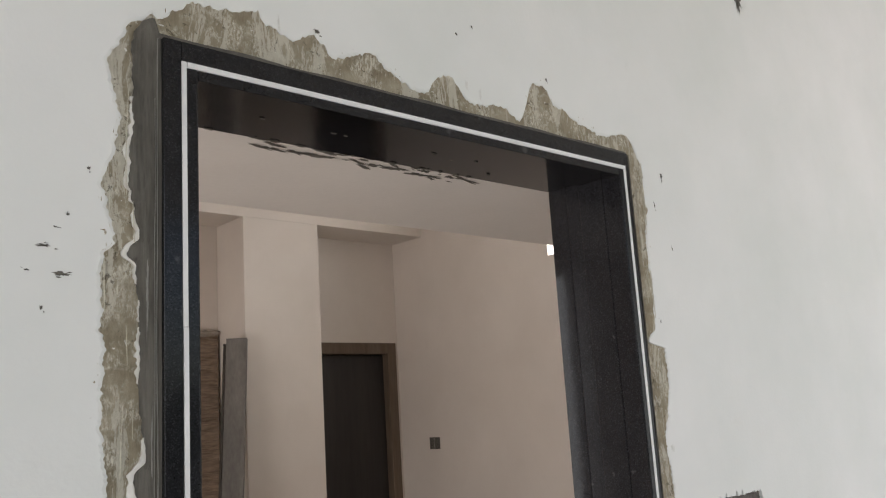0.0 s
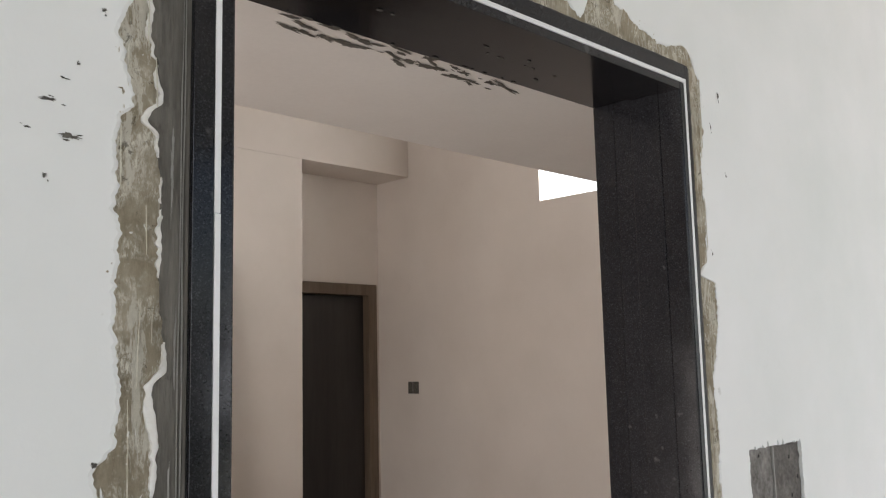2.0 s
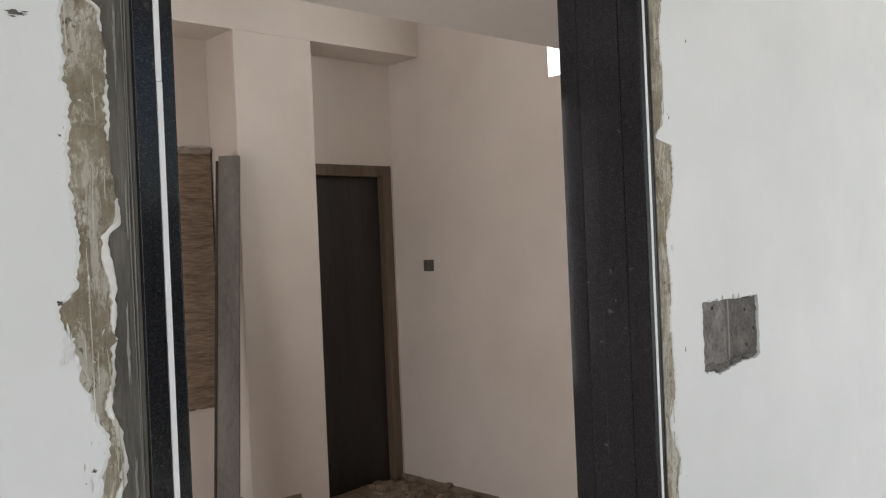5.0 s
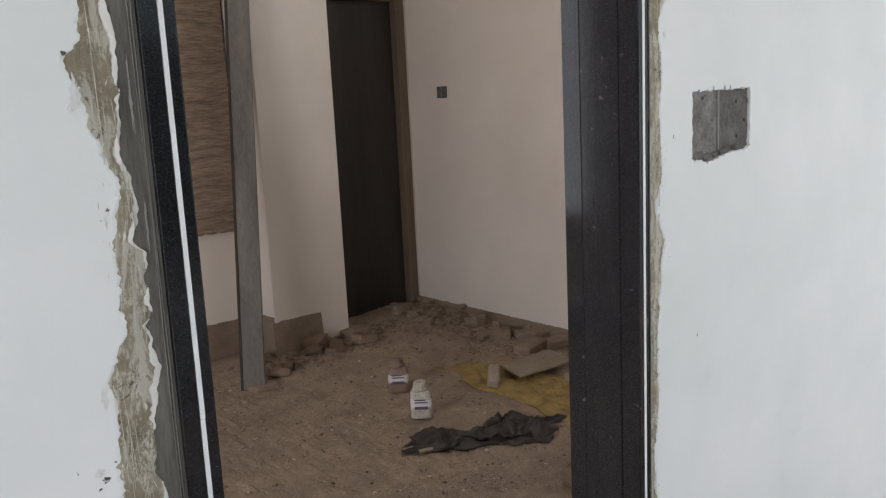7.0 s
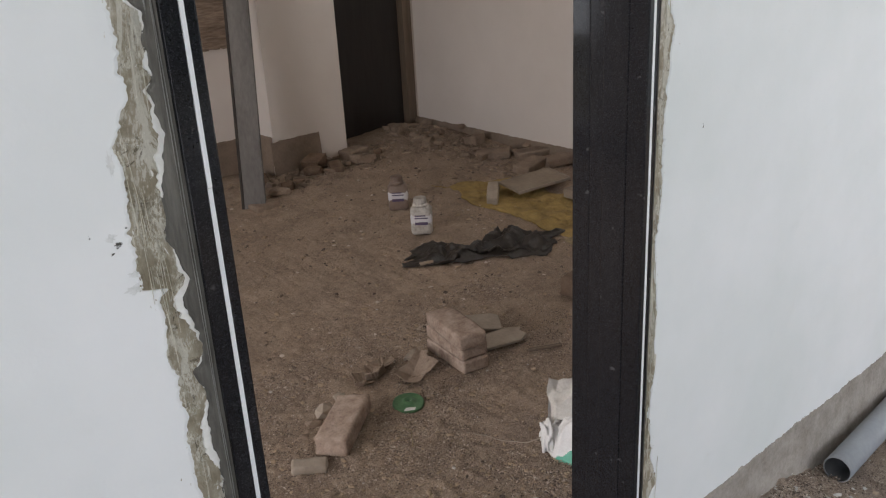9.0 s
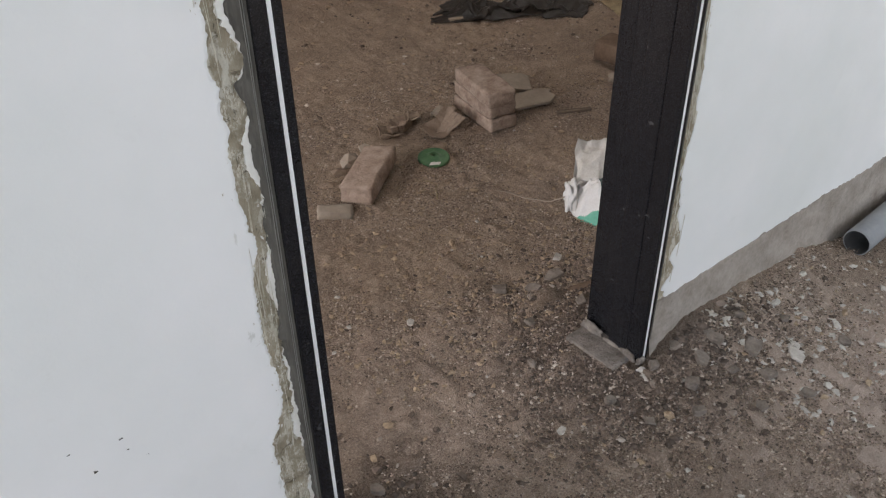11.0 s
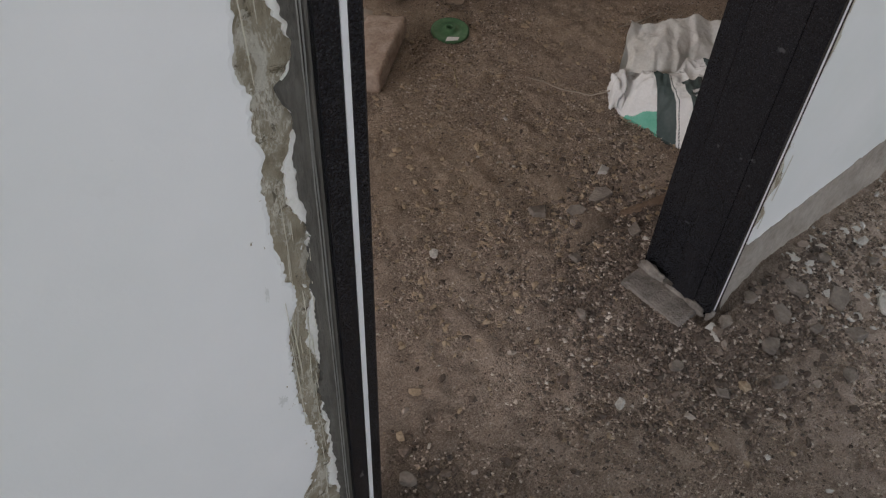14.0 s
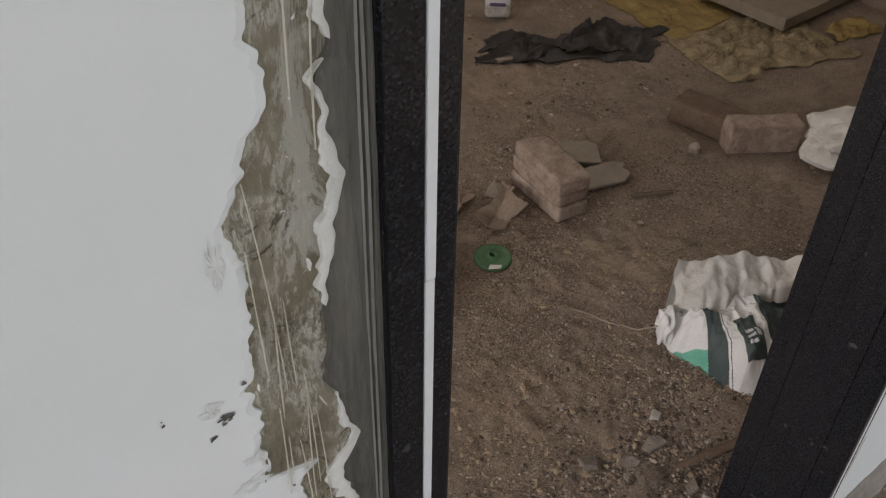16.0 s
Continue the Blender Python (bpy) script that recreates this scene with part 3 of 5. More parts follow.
BANDS = [[], [], []]   # the skin above, beside and below the wall box
for p in PATH_ROUND:
    k = 0 if p[5] < 6 or p[1] > 1.505 else 1 if p[1] > 1.335 else 2
    if BANDS[k - 1] and not BANDS[k] and k:
        BANDS[k].append(BANDS[k - 1][-1])
    BANDS[k].append(p)
loops([skin_row(*p) for p in BANDS[0]], M_PAINT, "putty_skin", wall_door, "white putty coat with a ragged torn edge")
loops([skin_row(*p) for p in BANDS[2]], M_PAINT, "putty_skin", wall_door, "white putty coat with a ragged torn edge")
STOPS = [1.385 + 0.0016 * i for i in range(140)]
grid = [skin_row(*p, stops=STOPS) for p in BANDS[1]]
bm = bmesh.new()
vs = [[bm.verts.new(p) for p in row] for row in grid]
for r0, r1 in zip(vs, vs[1:]):
    for i in range(len(r0) - 1):
        c = (r0[i].co + r1[i + 1].co) / 2
        if not (3 <= i < len(r0) - 2 and in_box(c.x, c.z)):
            bm.faces.new((r0[i], r1[i], r1[i + 1], r0[i + 1]))
bmesh.ops.delete(bm, geom=[v for v in bm.verts if not v.link_faces], context="VERTS")
rim = [e for e in bm.edges if e.is_boundary and all(BOX[0] - 0.02 < v.co.x < BOX[1] + 0.02 and BOX[2] - 0.022 < v.co.z < BOX[3] + 0.022 for v in e.verts)]
lip = bmesh.ops.extrude_edge_only(bm, edges=rim)["geom"]
for v in lip:
    if isinstance(v, bmesh.types.BMVert):
        v.co.y += 0.0068
part("putty_skin", bm, M_PAINT, wall_door, "white putty coat hacked open for a wall box")
rows = []
for x, z, ox, oz, w, s in PATH_ROUND:
    row = []
    for k in range(13):
        d = 0.13 * k / 12
        rough = 0.0022 * fuzz((x + ox * d) * 45, (z + oz * d) * 30, 1) + 0.0012 * fuzz((x + ox * d) * 140, (z + oz * d) * 60, 5)
        row.append((x + ox * d, FACE + 0.0052 - (0.0035 + rough if d < w + 0.02 else 0), z + oz * d))
    rows.append(row)
loops(rows, M_TORN, "torn_patch", wall_door, "scraped brown plaster with putty scratches", True)
# ragged line of white putty left between the torn plaster and the fresh cement


def remnant_at(s):
    return profile(REMNANT, s) + 0.004 * fuzz(s * 45, 22) + 0.0025 * fuzz(s * 130, 23)


rows = []
for x, z, ox, oz, w, s in PATH_ROUND:
    if s > 2.0:
        break
    a = remnant_at(s)
    b = max(0.0002, 0.0038 + 0.014 * fuzz(s * 11, 30) + 0.006 * fuzz(s * 47, 31) + 0.003 * fuzz(s * 190, 33))
    rows.append([(x + ox * (a - 0.0006), FACE + 0.004, z), (x + ox * a, FACE - 0.0006, z), (x + ox * (a + b), FACE - 0.0004, z), (x + ox * (a + b + 0.0006), FACE + 0.004, z)])
loops(rows, M_REMNANT, "putty_remnant", wall_door, "white putty line left on the plaster")
# flakes of putty still sticking to the torn plaster
rng = random.Random(3)
verts, faces = [], []
for k in range(260):
    x, z, ox, oz, w, s = rng.choice(PATH_ROUND)
    d = w * rng.uniform(0.3, 1.02)
    lx, lz = 0.0003 + 0.0016 * rng.random() ** 2, 0.0006 + 0.005 * rng.random() ** 3
    if abs(oz) > 0.5:
        lx, lz = lz, lx
    cx, cz, n0 = x + ox * d, z + oz * d, len(verts)
    lean = rng.uniform(-0.5, 0.5)
    for i in range(9):
        a = 2 * math.pi * i / 9
        r = rng.uniform(0.45, 1.1)
        u, v = lx * r * math.cos(a), lz * r * math.sin(a)
        verts.append((cx + u + lean * v, FACE - 0.0016 + 0.0008 * rng.random(), cz + v))
    verts.append((cx, FACE - 0.002, cz))
    faces += [(n0 + 9, n0 + i, n0 + (i + 1) % 9) for i in range(9)]
me = bpy.data.meshes.new("putty_flakes")
me.from_pydata(verts, [], faces)
me.materials.append(M_REMNANT)
flakes = tagged(new("putty_flakes", me), "white putty flakes stuck to the torn plaster", kind="stuff")
flakes.parent = wall_door
# long thin putty scratches drawn down the torn plaster, and torn specks beyond its edge
rng = random.Random(17)
side = [p for p in PATH_ROUND if p[3] == 0]
verts, faces = [], []
for k in range(110):
    x, z, ox, oz, w, s = rng.choice(side)
    d = rng.uniform(0.45, 0.97) * w
    long, wide, slant = 0.02 + 0.11 * rng.random() ** 1.6, 0.00013 + 0.00026 * rng.random() ** 2, rng.uniform(-0.03, 0.03)
    curve = rng.uniform(-0.4, 0.4)
    n0, n = len(verts), 9
    for i in range(n):
        u = i / (n - 1)
        cx = x + ox * (d + (slant + curve * u * long) * u * long)
        half = wide * (0.25 + math.sin(math.pi * u)) * rng.uniform(0.6, 1.2)
        zz = max(0.05, min(ZT - 0.004, z + long * (u - 0.5)))
        verts += [(cx - half, FACE - 0.0006, zz), (cx, FACE - 0.0018, zz), (cx + half, FACE - 0.0006, zz)]
    for i in range(n - 1):
        q = n0 + 3 * i
        faces += [(q, q + 1, q + 4, q + 3), (q + 1, q + 2, q + 5, q + 4)]
me = bpy.data.meshes.new("putty_scratches")
me.from_pydata(verts, [], faces)
me.materials.append(M_SCRATCH)
tagged(new("putty_scratches", me), "thin pale putty scratches drawn down the torn plaster", kind="stuff").parent = wall_door
verts, faces = [], []
for k in range(420):
    x, z, ox, oz, w, s = rng.choice(PATH_ROUND)
    if fuzz(s * 9, 71) < 0.02:
        continue
    d = w + abs(rng.gauss(0, 0.006)) + 0.0005
    lx, lz = 0.0003 + 0.0012 * rng.random() ** 2, 0.0004 + 0.0028 * rng.random() ** 2
    cx, cz, n0 = x + ox * d, z + oz * d, len(verts)
    for i in range(7):
        a = 2 * math.pi * i / 7
        r = rng.uniform(0.4, 1.2)
        verts.append((cx + lx * r * math.cos(a), FACE - 0.0005, cz + lz * r * math.sin(a)))
    faces.append(tuple(range(n0, n0 + 7)))
me = bpy.data.meshes.new("torn_specks")
me.from_pydata(verts, [], faces)
me.materials.append(M_TORN)
tagged(new("torn_specks", me), "brown specks where the putty flaked off", kind="stuff").parent = wall_door
# fresh cement packed along the frame
rows = []
for x, z, ox, oz, w, s in PATH_ROUND:
    wide = (0.036 + 0.003 * fuzz(s * 12, 40) + 0.0015 * fuzz(s * 60, 41)) if s < 2.2 else (0.011 + 0.002 * fuzz(s * 14, 40)) if s < 5.5 else (0.012 + 0.004 * fuzz(s * 12, 40))
    if s < 2.2:
        wide = min(wide, remnant_at(s) + 0.0015)
    row = []
    for k, (u, d) in enumerate(((-0.05, -0.0105), (0.06, -0.0115), (0.12, -0.009), (0.35, -0.0075), (0.7, -0.005), (0.95, -0.0022), (1.0, 0.003))):
        row.append((x + ox * wide * u, FACE + d + 0.0007 * fuzz(s * 40, k), z + oz * wide * u))
    rows.append(row)
loops(rows, M_CEMENT, "cement_joint", wall_door, "dark grey cement filling beside the frame", True)


def smear(name, x0, x1, z0, z1, y, mat, parent, seed, label="", n=56):
    """A thin irregular smear on the wall."""
    bm = bmesh.new()
    mid = bm.verts.new(((x0 + x1) / 2, y - 0.0006, (z0 + z1) / 2))
    ring = []
    tilt = 0.5 * fuzz(seed * 1.3, 2.0)
    for i in range(n):
        a = 2 * math.pi * i / n
        c, d = math.cos(a), math.sin(a)
        r = 0.72 + 0.5 * fuzz(1.5 * c, 1.5 * d, seed) + 0.5 * fuzz(3.4 * c, 3.4 * d, seed) + 0.35 * fuzz(9 * c, 9 * d, seed)
        r = max(0.12, r)
        ring.append(bm.verts.new(((x0 + x1) / 2 + r * (x1 - x0) / 2 * c, y, (z0 + z1) / 2 + r * (z1 - z0) / 2 * d + tilt * r * (x1 - x0) / 2 * c)))
    for a, b in zip(ring, ring[1:] + ring[:1]):
        bm.faces.new((mid, a, b))
    return part(name, bm, mat, parent, label)


for k, (x0, x1, z0, z1) in enumerate(((0.413, 0.417, 1.47, 1.55), (0.417, 0.42, 1.6, 1.68), (0.415, 0.419, 1.36, 1.42), (0.412, 0.416, 1.75, 1.83))):
    smear("cement_smear", x0, x1, z0, z1, FACE - 0.0085, M_CEMENT_PALE, wall_door, k * 3.3, "pale cement smear")

# thin pale ridge where the trowel met the stone
rows = []
for x, z, ox, oz, w, s in PATH_ROUND:
    if s > 2.1:
        break
    d = 0.0035 + 0.0012 * fuzz(s * 6, 61)
    b = 0.0009 + 0.0005 * fuzz(s * 25, 62)
    rows.append([(x + ox * d, FACE - 0.0085, z), (x + ox * (d + b / 2), FACE - 0.0105, z), (x + ox * (d + b), FACE - 0.0085, z)])
loops(rows, M_CEMENT_PALE, "cement_ridge", wall_door, "pale trowel ridge in the cement")
rows = []
for x, z, ox, oz, w, s in PATH_ROUND:
    if s > 2.0:
        break
    d = 0.0062 + 0.0018 * fuzz(s * 4, 63)
    b = max(0.0001, 0.0001 + 0.0022 * fuzz(s * 9, 64))
    rows.append([(x + ox * d, FACE - 0.0078, z), (x + ox * (d + b / 2), FACE - 0.0098, z), (x + ox * (d + b), FACE - 0.0078, z)])
loops(rows, M_CEMENT_PALE, "cement_ridge", wall_door, "pale trowel ridge in the cement")
# skirting strip of bare plaster at the foot of the wall
for name, a, b in (("bare_skirting", XR - 0.004, EAST), ("bare_skirting", WEST, XL + 0.004)):
    rows = []
    n = int((b - a) / 0.006)
    for i in range(n + 1):
        x = a + (b - a) * i / n
        top = 0.174 + 0.01 * fuzz(x * 5, 3) + 0.007 * fuzz(x * 31, 4) + 0.004 * fuzz(x * 95, 5)
        rows.append([(x, FACE + 0.003, top), (x, FACE - 0.0025, top - 0.001)] + [
            (x, FACE - 0.004 - 0.03 * u * u - 0.003 * fuzz(x * 22, u * 4, 6), top * (1 - u) - 0.03 * u) for u in (0.15, 0.35, 0.6, 0.8, 1.0)])
    loops(rows, M_BARE, name, wall_door, "bare grey plaster strip along the floor")

# ---- black granite door frame ----
door_frame = tagged(new("door_frame"), "polished black granite door frame with a white inlay line", "door frame", kind="structure")
FY = 0.857
JIN = 0.021  # how far the lining stands inside the front band


def slab_part(name, x0, x1, y0, y1, z0, z1, bevel=0.0015, label=""):
    bm = boxed(x0, x1, y0, y1, z0, z1)
    inner = [e for e in bm.edges if all(abs(v.co.y - FY) < 1e-5 and min(abs(v.co.x - IL), abs(v.co.x - IR)) < 1e-5 for v in e.verts)]
    if inner:
        bmesh.ops.bevel(bm, geom=inner, offset=0.0025, segments=2, affect="EDGES", profile=0.5)
    elif bevel:
        bmesh.ops.bevel(bm, geom=list(bm.edges), offset=bevel, segments=1, affect="EDGES")
    return part(name, bm, M_HONED, door_frame, label)


IL, IR, IT = 0.4675, 1.224, 2.025   # clear opening at the front band
slab_part("jamb_band", XL, 0.4478, FY, FACE + 0.02, 0.02, ZT, 0.0004)
slab_part("jamb_band", 0.4539, IL, FY, FACE + 0.02, 0.02, 2.0367, 0.0004)
slab_part("jamb_band", 1.2422, XR - 0.012, FY, FACE + 0.02, 0.02, ZT, 0.0004)
slab_part("jamb_band", IR, 1.2358, FY, FACE + 0.02, 0.02, 2.0367, 0.0004)
slab_part("head_band", 0.4482, 1.2418, FY, FACE + 0.02, 2.0438, ZT, 0.0004)
slab_part("head_band", IL + 0.0004, IR - 0.0004, FY, FACE + 0.02, IT, 2.0367, 0.0004)
for x0, x1, z0, z1 in ((0.448, 0.4534, 0.02, 1.1705), (0.4484, 0.4539, 1.171, 1.7565), (0.448, 0.4536, 1.757, 2.0435), (1.236, 1.242, 0.02, 2.0435), (0.4549, 1.2356, 2.037, 2.0435)):
    part("inlay", boxed(x0, x1, FY - 0.0006, FY + 0.01, z0, z1, bevel=0.0003), M_INLAY, door_frame, "white inlay line")
# linings: the front half of each jamb, then a shallow rebate with a polished back edge
for side, x_in, x_out in (("left", IL, XL + 0.006), ("right", IR, XR - 0.006)):
    d = 1 if side == "left" else -1
    for y0, y1, face, mat, top in ((FACE + 0.0204, 0.945, x_in + d * 0.002, M_HONED, IT + 0.0015), (0.9453, 0.9845, x_in - d * 0.012, M_HONED, IT + 0.0095), (0.985, INNER + 0.004, x_in - d * 0.0125, M_GRANITE, IT + 0.0095)):
        bm = boxed(*sorted((face, x_out)), y0, y1, 0.02, top)
        edge = [e for e in bm.edges if all(abs(v.co.x - face) < 1e-5 for v in e.verts) and abs(e.verts[0].co.z - e.verts[1].co.z) > 1]
        bmesh.ops.bevel(bm, geom=edge, offset=0.0012, segments=2, affect="EDGES", profile=0.5)
        part("jamb_lining", bm, mat, door_frame)
slab_part("head_lining", XL + 0.006, XR - 0.006, FACE + 0.0204, 0.945, IT + 0.002, ZT - 0.006)
slab_part("head_lining", XL + 0.006, XR - 0.006, 0.9453, INNER + 0.004, IT + 0.01, ZT - 0.006)
# cement drips and blots on the underside of the head
rng = random.Random(5)
for k in range(30):
    x = 0.56 + 0.5 * rng.random()
    bm = bmesh.new()
    bmesh.ops.create_icosphere(bm, subdivisions=2, radius=1)
    lx, ly, lz = rng.uniform(0.0015, 0.008), rng.uniform(0.001, 0.003), rng.uniform(0.0006, 0.0016)
    edge_on = k < 14
    spot = INNER - 0.001 if edge_on else rng.choice((0.89, 0.93, 0.96, 0.99))
    for v in bm.verts:
        v.co = Vector((v.co.x * lx, v.co.y * ly, v.co.z * lz)) * (1 + 0.5 * fuzz(*(v.co * 2 + Vector((k, 0, 0)))))
        v.co += Vector((x, spot, IT + (0.001 if spot < 0.945 else 0.009)))
    part("cement_drip", bm, M_CEMENT if edge_on else M_SOOT, door_frame, "small cement blot", True)
# ragged cement smears on the loft just behind the head
loft = bpy.data.objects["loft_slab"]
for k in range(40):
    x = 0.66 + 0.43 * (k / 39) + rng.uniform(-0.015, 0.015)
    big = fuzz(k * 0.5, 91) > -0.02
    lx, ly = (rng.uniform(0.014, 0.034), rng.uniform(0.003, 0.009)) if big else (rng.uniform(0.004, 0.014), rng.uniform(0.001, 0.0025))
    y = INNER + rng.uniform(0.03, 0.075)
    slant, n = rng.uniform(-0.25, 0.45), 48
    bm = bmesh.new()
    ring = []
    for i in range(n):
        a = 2 * math.pi * i / n
        c, d = math.cos(a), math.sin(a)
        r = max(0.15, 0.7 + 0.5 * fuzz(1.6 * c, 1.6 * d, k * 1.9) + 0.35 * fuzz(4 * c, 4 * d, k * 1.9) + 0.25 * fuzz(11 * c, 11 * d, k * 1.9))
        u, w = lx * r * c, ly * r * d
        ring.append(bm.verts.new((x + u, y + w + slant * u, 2.0472)))
    mid = bm.verts.new((x, y, 2.0462))
    for p, q in zip(ring, ring[1:] + ring[:1]):
        bm.faces.new((mid, q, p))
    part("cement_smear", bm, M_SOOT, loft, "dark ragged cement smear", True)
# cement crust on the foot of the jambs
for k, (x, y, lx, ly, lz) in enumerate(((1.222, 0.89, 0.008, 0.03, 0.022), (1.222, 0.935, 0.007, 0.03, 0.012), (1.223, 0.995, 0.012, 0.04, 0.03), (1.232, 0.858, 0.02, 0.008, 0.016), (0.47, 0.9, 0.01, 0.03, 0.02))):
    bm = bmesh.new()
    bmesh.ops.create_icosphere(bm, subdivisions=3, radius=1)
    for v in bm.verts:
        p = v.co * (1 + 0.35 * fuzz(*(v.co * 2 + Vector((k * 3, 0, 0)))))
        v.co = (x + p.x * lx * 0.7, y + p.y * ly * 0.8, (0.043 if x > 1 else 0.03) + p.z * lz * 0.7)
    part("cement_crust", bm, M_SILL, door_frame, "pale cement crust", True)
thing("sill_stone", boxed(1.163, 1.245, 0.878, 1.02, -0.02, 0.044, bevel=0.007), M_SILL, "flat dusty stone packed under the door jamb", "stone")
thing("sill_stone", boxed(0.43, 0.50, 0.868, 1.02, -0.02, 0.03, bevel=0.006), M_SILL, "flat dusty stone packed under the door jamb", "stone")

# ---- marks on the white wall ----
for k, (x, z, w, h) in enumerate(((0.317, 1.833, 0.02, 0.005), (0.333, 1.807, 0.026, 0.008), (0.301, 1.809, 0.009, 0.004), (0.315, 1.774, 0.006, 0.008), (0.338, 1.866, 0.005, 0.006), (0.327, 1.852, 0.01, 0.003),
                                  (0.357, 1.915, 0.007, 0.008), (0.881, 2.193, 0.006, 0.01), (0.914, 2.213, 0.006, 0.008), (0.637, 2.133, 0.014, 0.015), (1.373, 2.048, 0.01, 0.024), (1.342, 1.99, 0.006, 0.014),
                                  (1.383, 1.916, 0.005, 0.012), (1.323, 1.784, 0.006, 0.01), (1.075, 2.165, 0.006, 0.012), (0.35, 1.132, 0.013, 0.009), (0.342, 1.123, 0.006, 0.005), (0.36, 1.147, 0.004, 0.005), (0.322, 1.146, 0.003, 0.004),
                                  (0.382, 1.405, 0.007, 0.006), (0.359, 1.557, 0.008, 0.008), (1.345, 1.406, 0.004, 0.012), (0.173, 0.548, 0.009, 0.006), (0.133, 0.516, 0.009, 0.008), (0.111, 0.564, 0.006, 0.004), (0.177, 0.526, 0.005, 0.004),
                                  (0.199, 0.501, 0.004, 0.003), (1.42, 1.04, 0.005, 0.01))):
    smear("wall_nick", x - w / 2.6, x + w / 2.6, z - h / 3.4, z + h / 3.4, FACE - 0.0007, M_SOOT, wall_door, k * 1.7 + 0.5, "dark nick in the paint")
    for j in range(2 if w + h > 0.016 else 1):
        dx, dz = 1.1 * w * fuzz(k * 2.1, j + 0.3), 1.3 * h * fuzz(k * 1.4, j + 5.7)
        smear("wall_nick", x + dx - w / 8, x + dx + w / 8, z + dz - h / 9, z + dz + h / 9, FACE - 0.0005, M_SOOT, wall_door, k * 1.7 + j + 9.1, "dark fleck in the paint")
smear("wall_hole", 1.722, 1.762, 2.452, 2.55, FACE - 0.0009, M_SOOT, wall_door, 4.4, "dark gouge in the wall")

M_SCUFF = two_tone("grey_scuff", (0.6, 0.605, 0.575), (0.77, 0.77, 0.755), 160, 0.8, 260, 0.3)
for k, (x0, x1, z0, z1) in enumerate(((0.345, 0.368, 1.072, 1.084), (0.352, 0.366, 1.09, 1.1), (0.336, 0.35, 1.135, 1.145), (0.352, 0.362, 1.2, 1.23), (0.36, 0.372, 1.5, 1.54))):
    smear("scuff", x0, x1, z0, z1, FACE - 0.0004, M_SCUFF, wall_door, k * 3.1 + 40, "grey scuff beside the torn edge")
rng = random.Random(8)
for k in range(9):
    x, z, ox, oz, w, s = rng.choice(PATH_ROUND)
    d = w + rng.uniform(0.004, 0.03)
    lx, lz = rng.uniform(0.002, 0.007), rng.uniform(0.003, 0.014)
    smear("scuff", x + ox * d - lx, x + ox * d + lx, z + oz * d - lz, z + oz * d + lz, FACE - 0.0004, M_SCUFF, wall_door, k * 2.3, "grey scuff beside the torn edge")

# ---- bare wall box to the side of the doorway ----
wall_box = tagged(new("switch_box"), "dusty grey metal wall box sunk in the wall with ragged plaster", "switch box")


def box_back(x0, x1, z0, z1, depth, seed):
    """Rough cement-smeared back of one half of the box."""
    n, m = 40, 50
    rows = []
    for j in range(m + 1):
        z = z0 + (z1 - z0) * j / m
        rows.append([(x0 + (x1 - x0) * i / n, FACE + depth - 0.0022 * fuzz(i * 0.35 + seed, j * 0.3) - 0.0012 * abs(fuzz(i * 1.1, j * 1.0, seed)), z) for i in range(n + 1)])
    return rows


loops(box_back(1.39, 1.487, 1.345, 1.49, 0.0045, 1), M_BOX, "box_back", wall_box, "pale dusty half of the box", True)
loops(box_back(1.4872, 1.605, 1.345, 1.49, 0.0062, 4), M_BOXDARK, "box_back", wall_box, "darker half of the box", True)
part("rib", boxed(1.4845, 1.4885, FACE + 0.0005, FACE + 0.006, 1.372, 1.478, bevel=0.001), M_CEMENT_PALE, wall_box)
for k, (x, z, lx, lz) in enumerate(((1.425, 1.366, 0.02, 0.008), (1.452, 1.362, 0.016, 0.007), (1.478, 1.364, 0.013, 0.006), (1.51, 1.368, 0.016, 0.006), (1.55, 1.372, 0.014, 0.005))):
    bm = bmesh.new()
    bmesh.ops.create_icosphere(bm, subdivisions=2, radius=1)
    for v in bm.verts:
        q = v.co * (1 + 0.4 * fuzz(*(v.co * 2 + Vector((k * 3, 0, 0)))))
        v.co = (x + q.x * lx, FACE + 0.004 + q.y * 0.004, z + q.z * lz)
    part("rubble_lip", bm, M_BOXDARK, wall_box, "crumbled plaster on the lower edge")
for x, z in ((1.546, 1.455), (1.549, 1.392), (1.575, 1.42), (1.437, 1.466)):
    smear("knockout", x - 0.005, x + 0.005, z - 0.0045, z + 0.0045, FACE + 0.0022, M_HOLE, wall_box, x * 9, "dark screw hole")

# ---- far room: door, wall fittings, leaning boards ----
door_2 = tagged(new("door_2"), "closed dark-stained wooden door in a weathered wooden frame", "door", kind="structure")
part("door_leaf", boxed(DX0 + 0.01, DX1 - 0.075, DY + 0.045, DY + 0.078, 0.02, DZ - 0.075), M_DARK, door_2)
part("door_post", boxed(DX1 - 0.074, DX1 - 0.004, DY - 0.012, DY + 0.076, 0.0, DZ - 0.001, bevel=0.003), M_FRAMEWOOD, door_2, "weathered brown post")
part("door_head", boxed(DX0, DX1 - 0.0745, DY - 0.012, DY + 0.076, DZ - 0.072, DZ - 0.001, bevel=0.003), M_FRAMEWOOD, door_2, "weathered brown head")
outlet = tagged(new("socket_box"), "empty dark socket box sunk in the cream wall", "socket box")
part("box_back", boxed(RX - 0.004, RX - 0.001, 4.205, 4.3, 1.43, 1.503, bevel=0.001), M_SOOT, outlet)
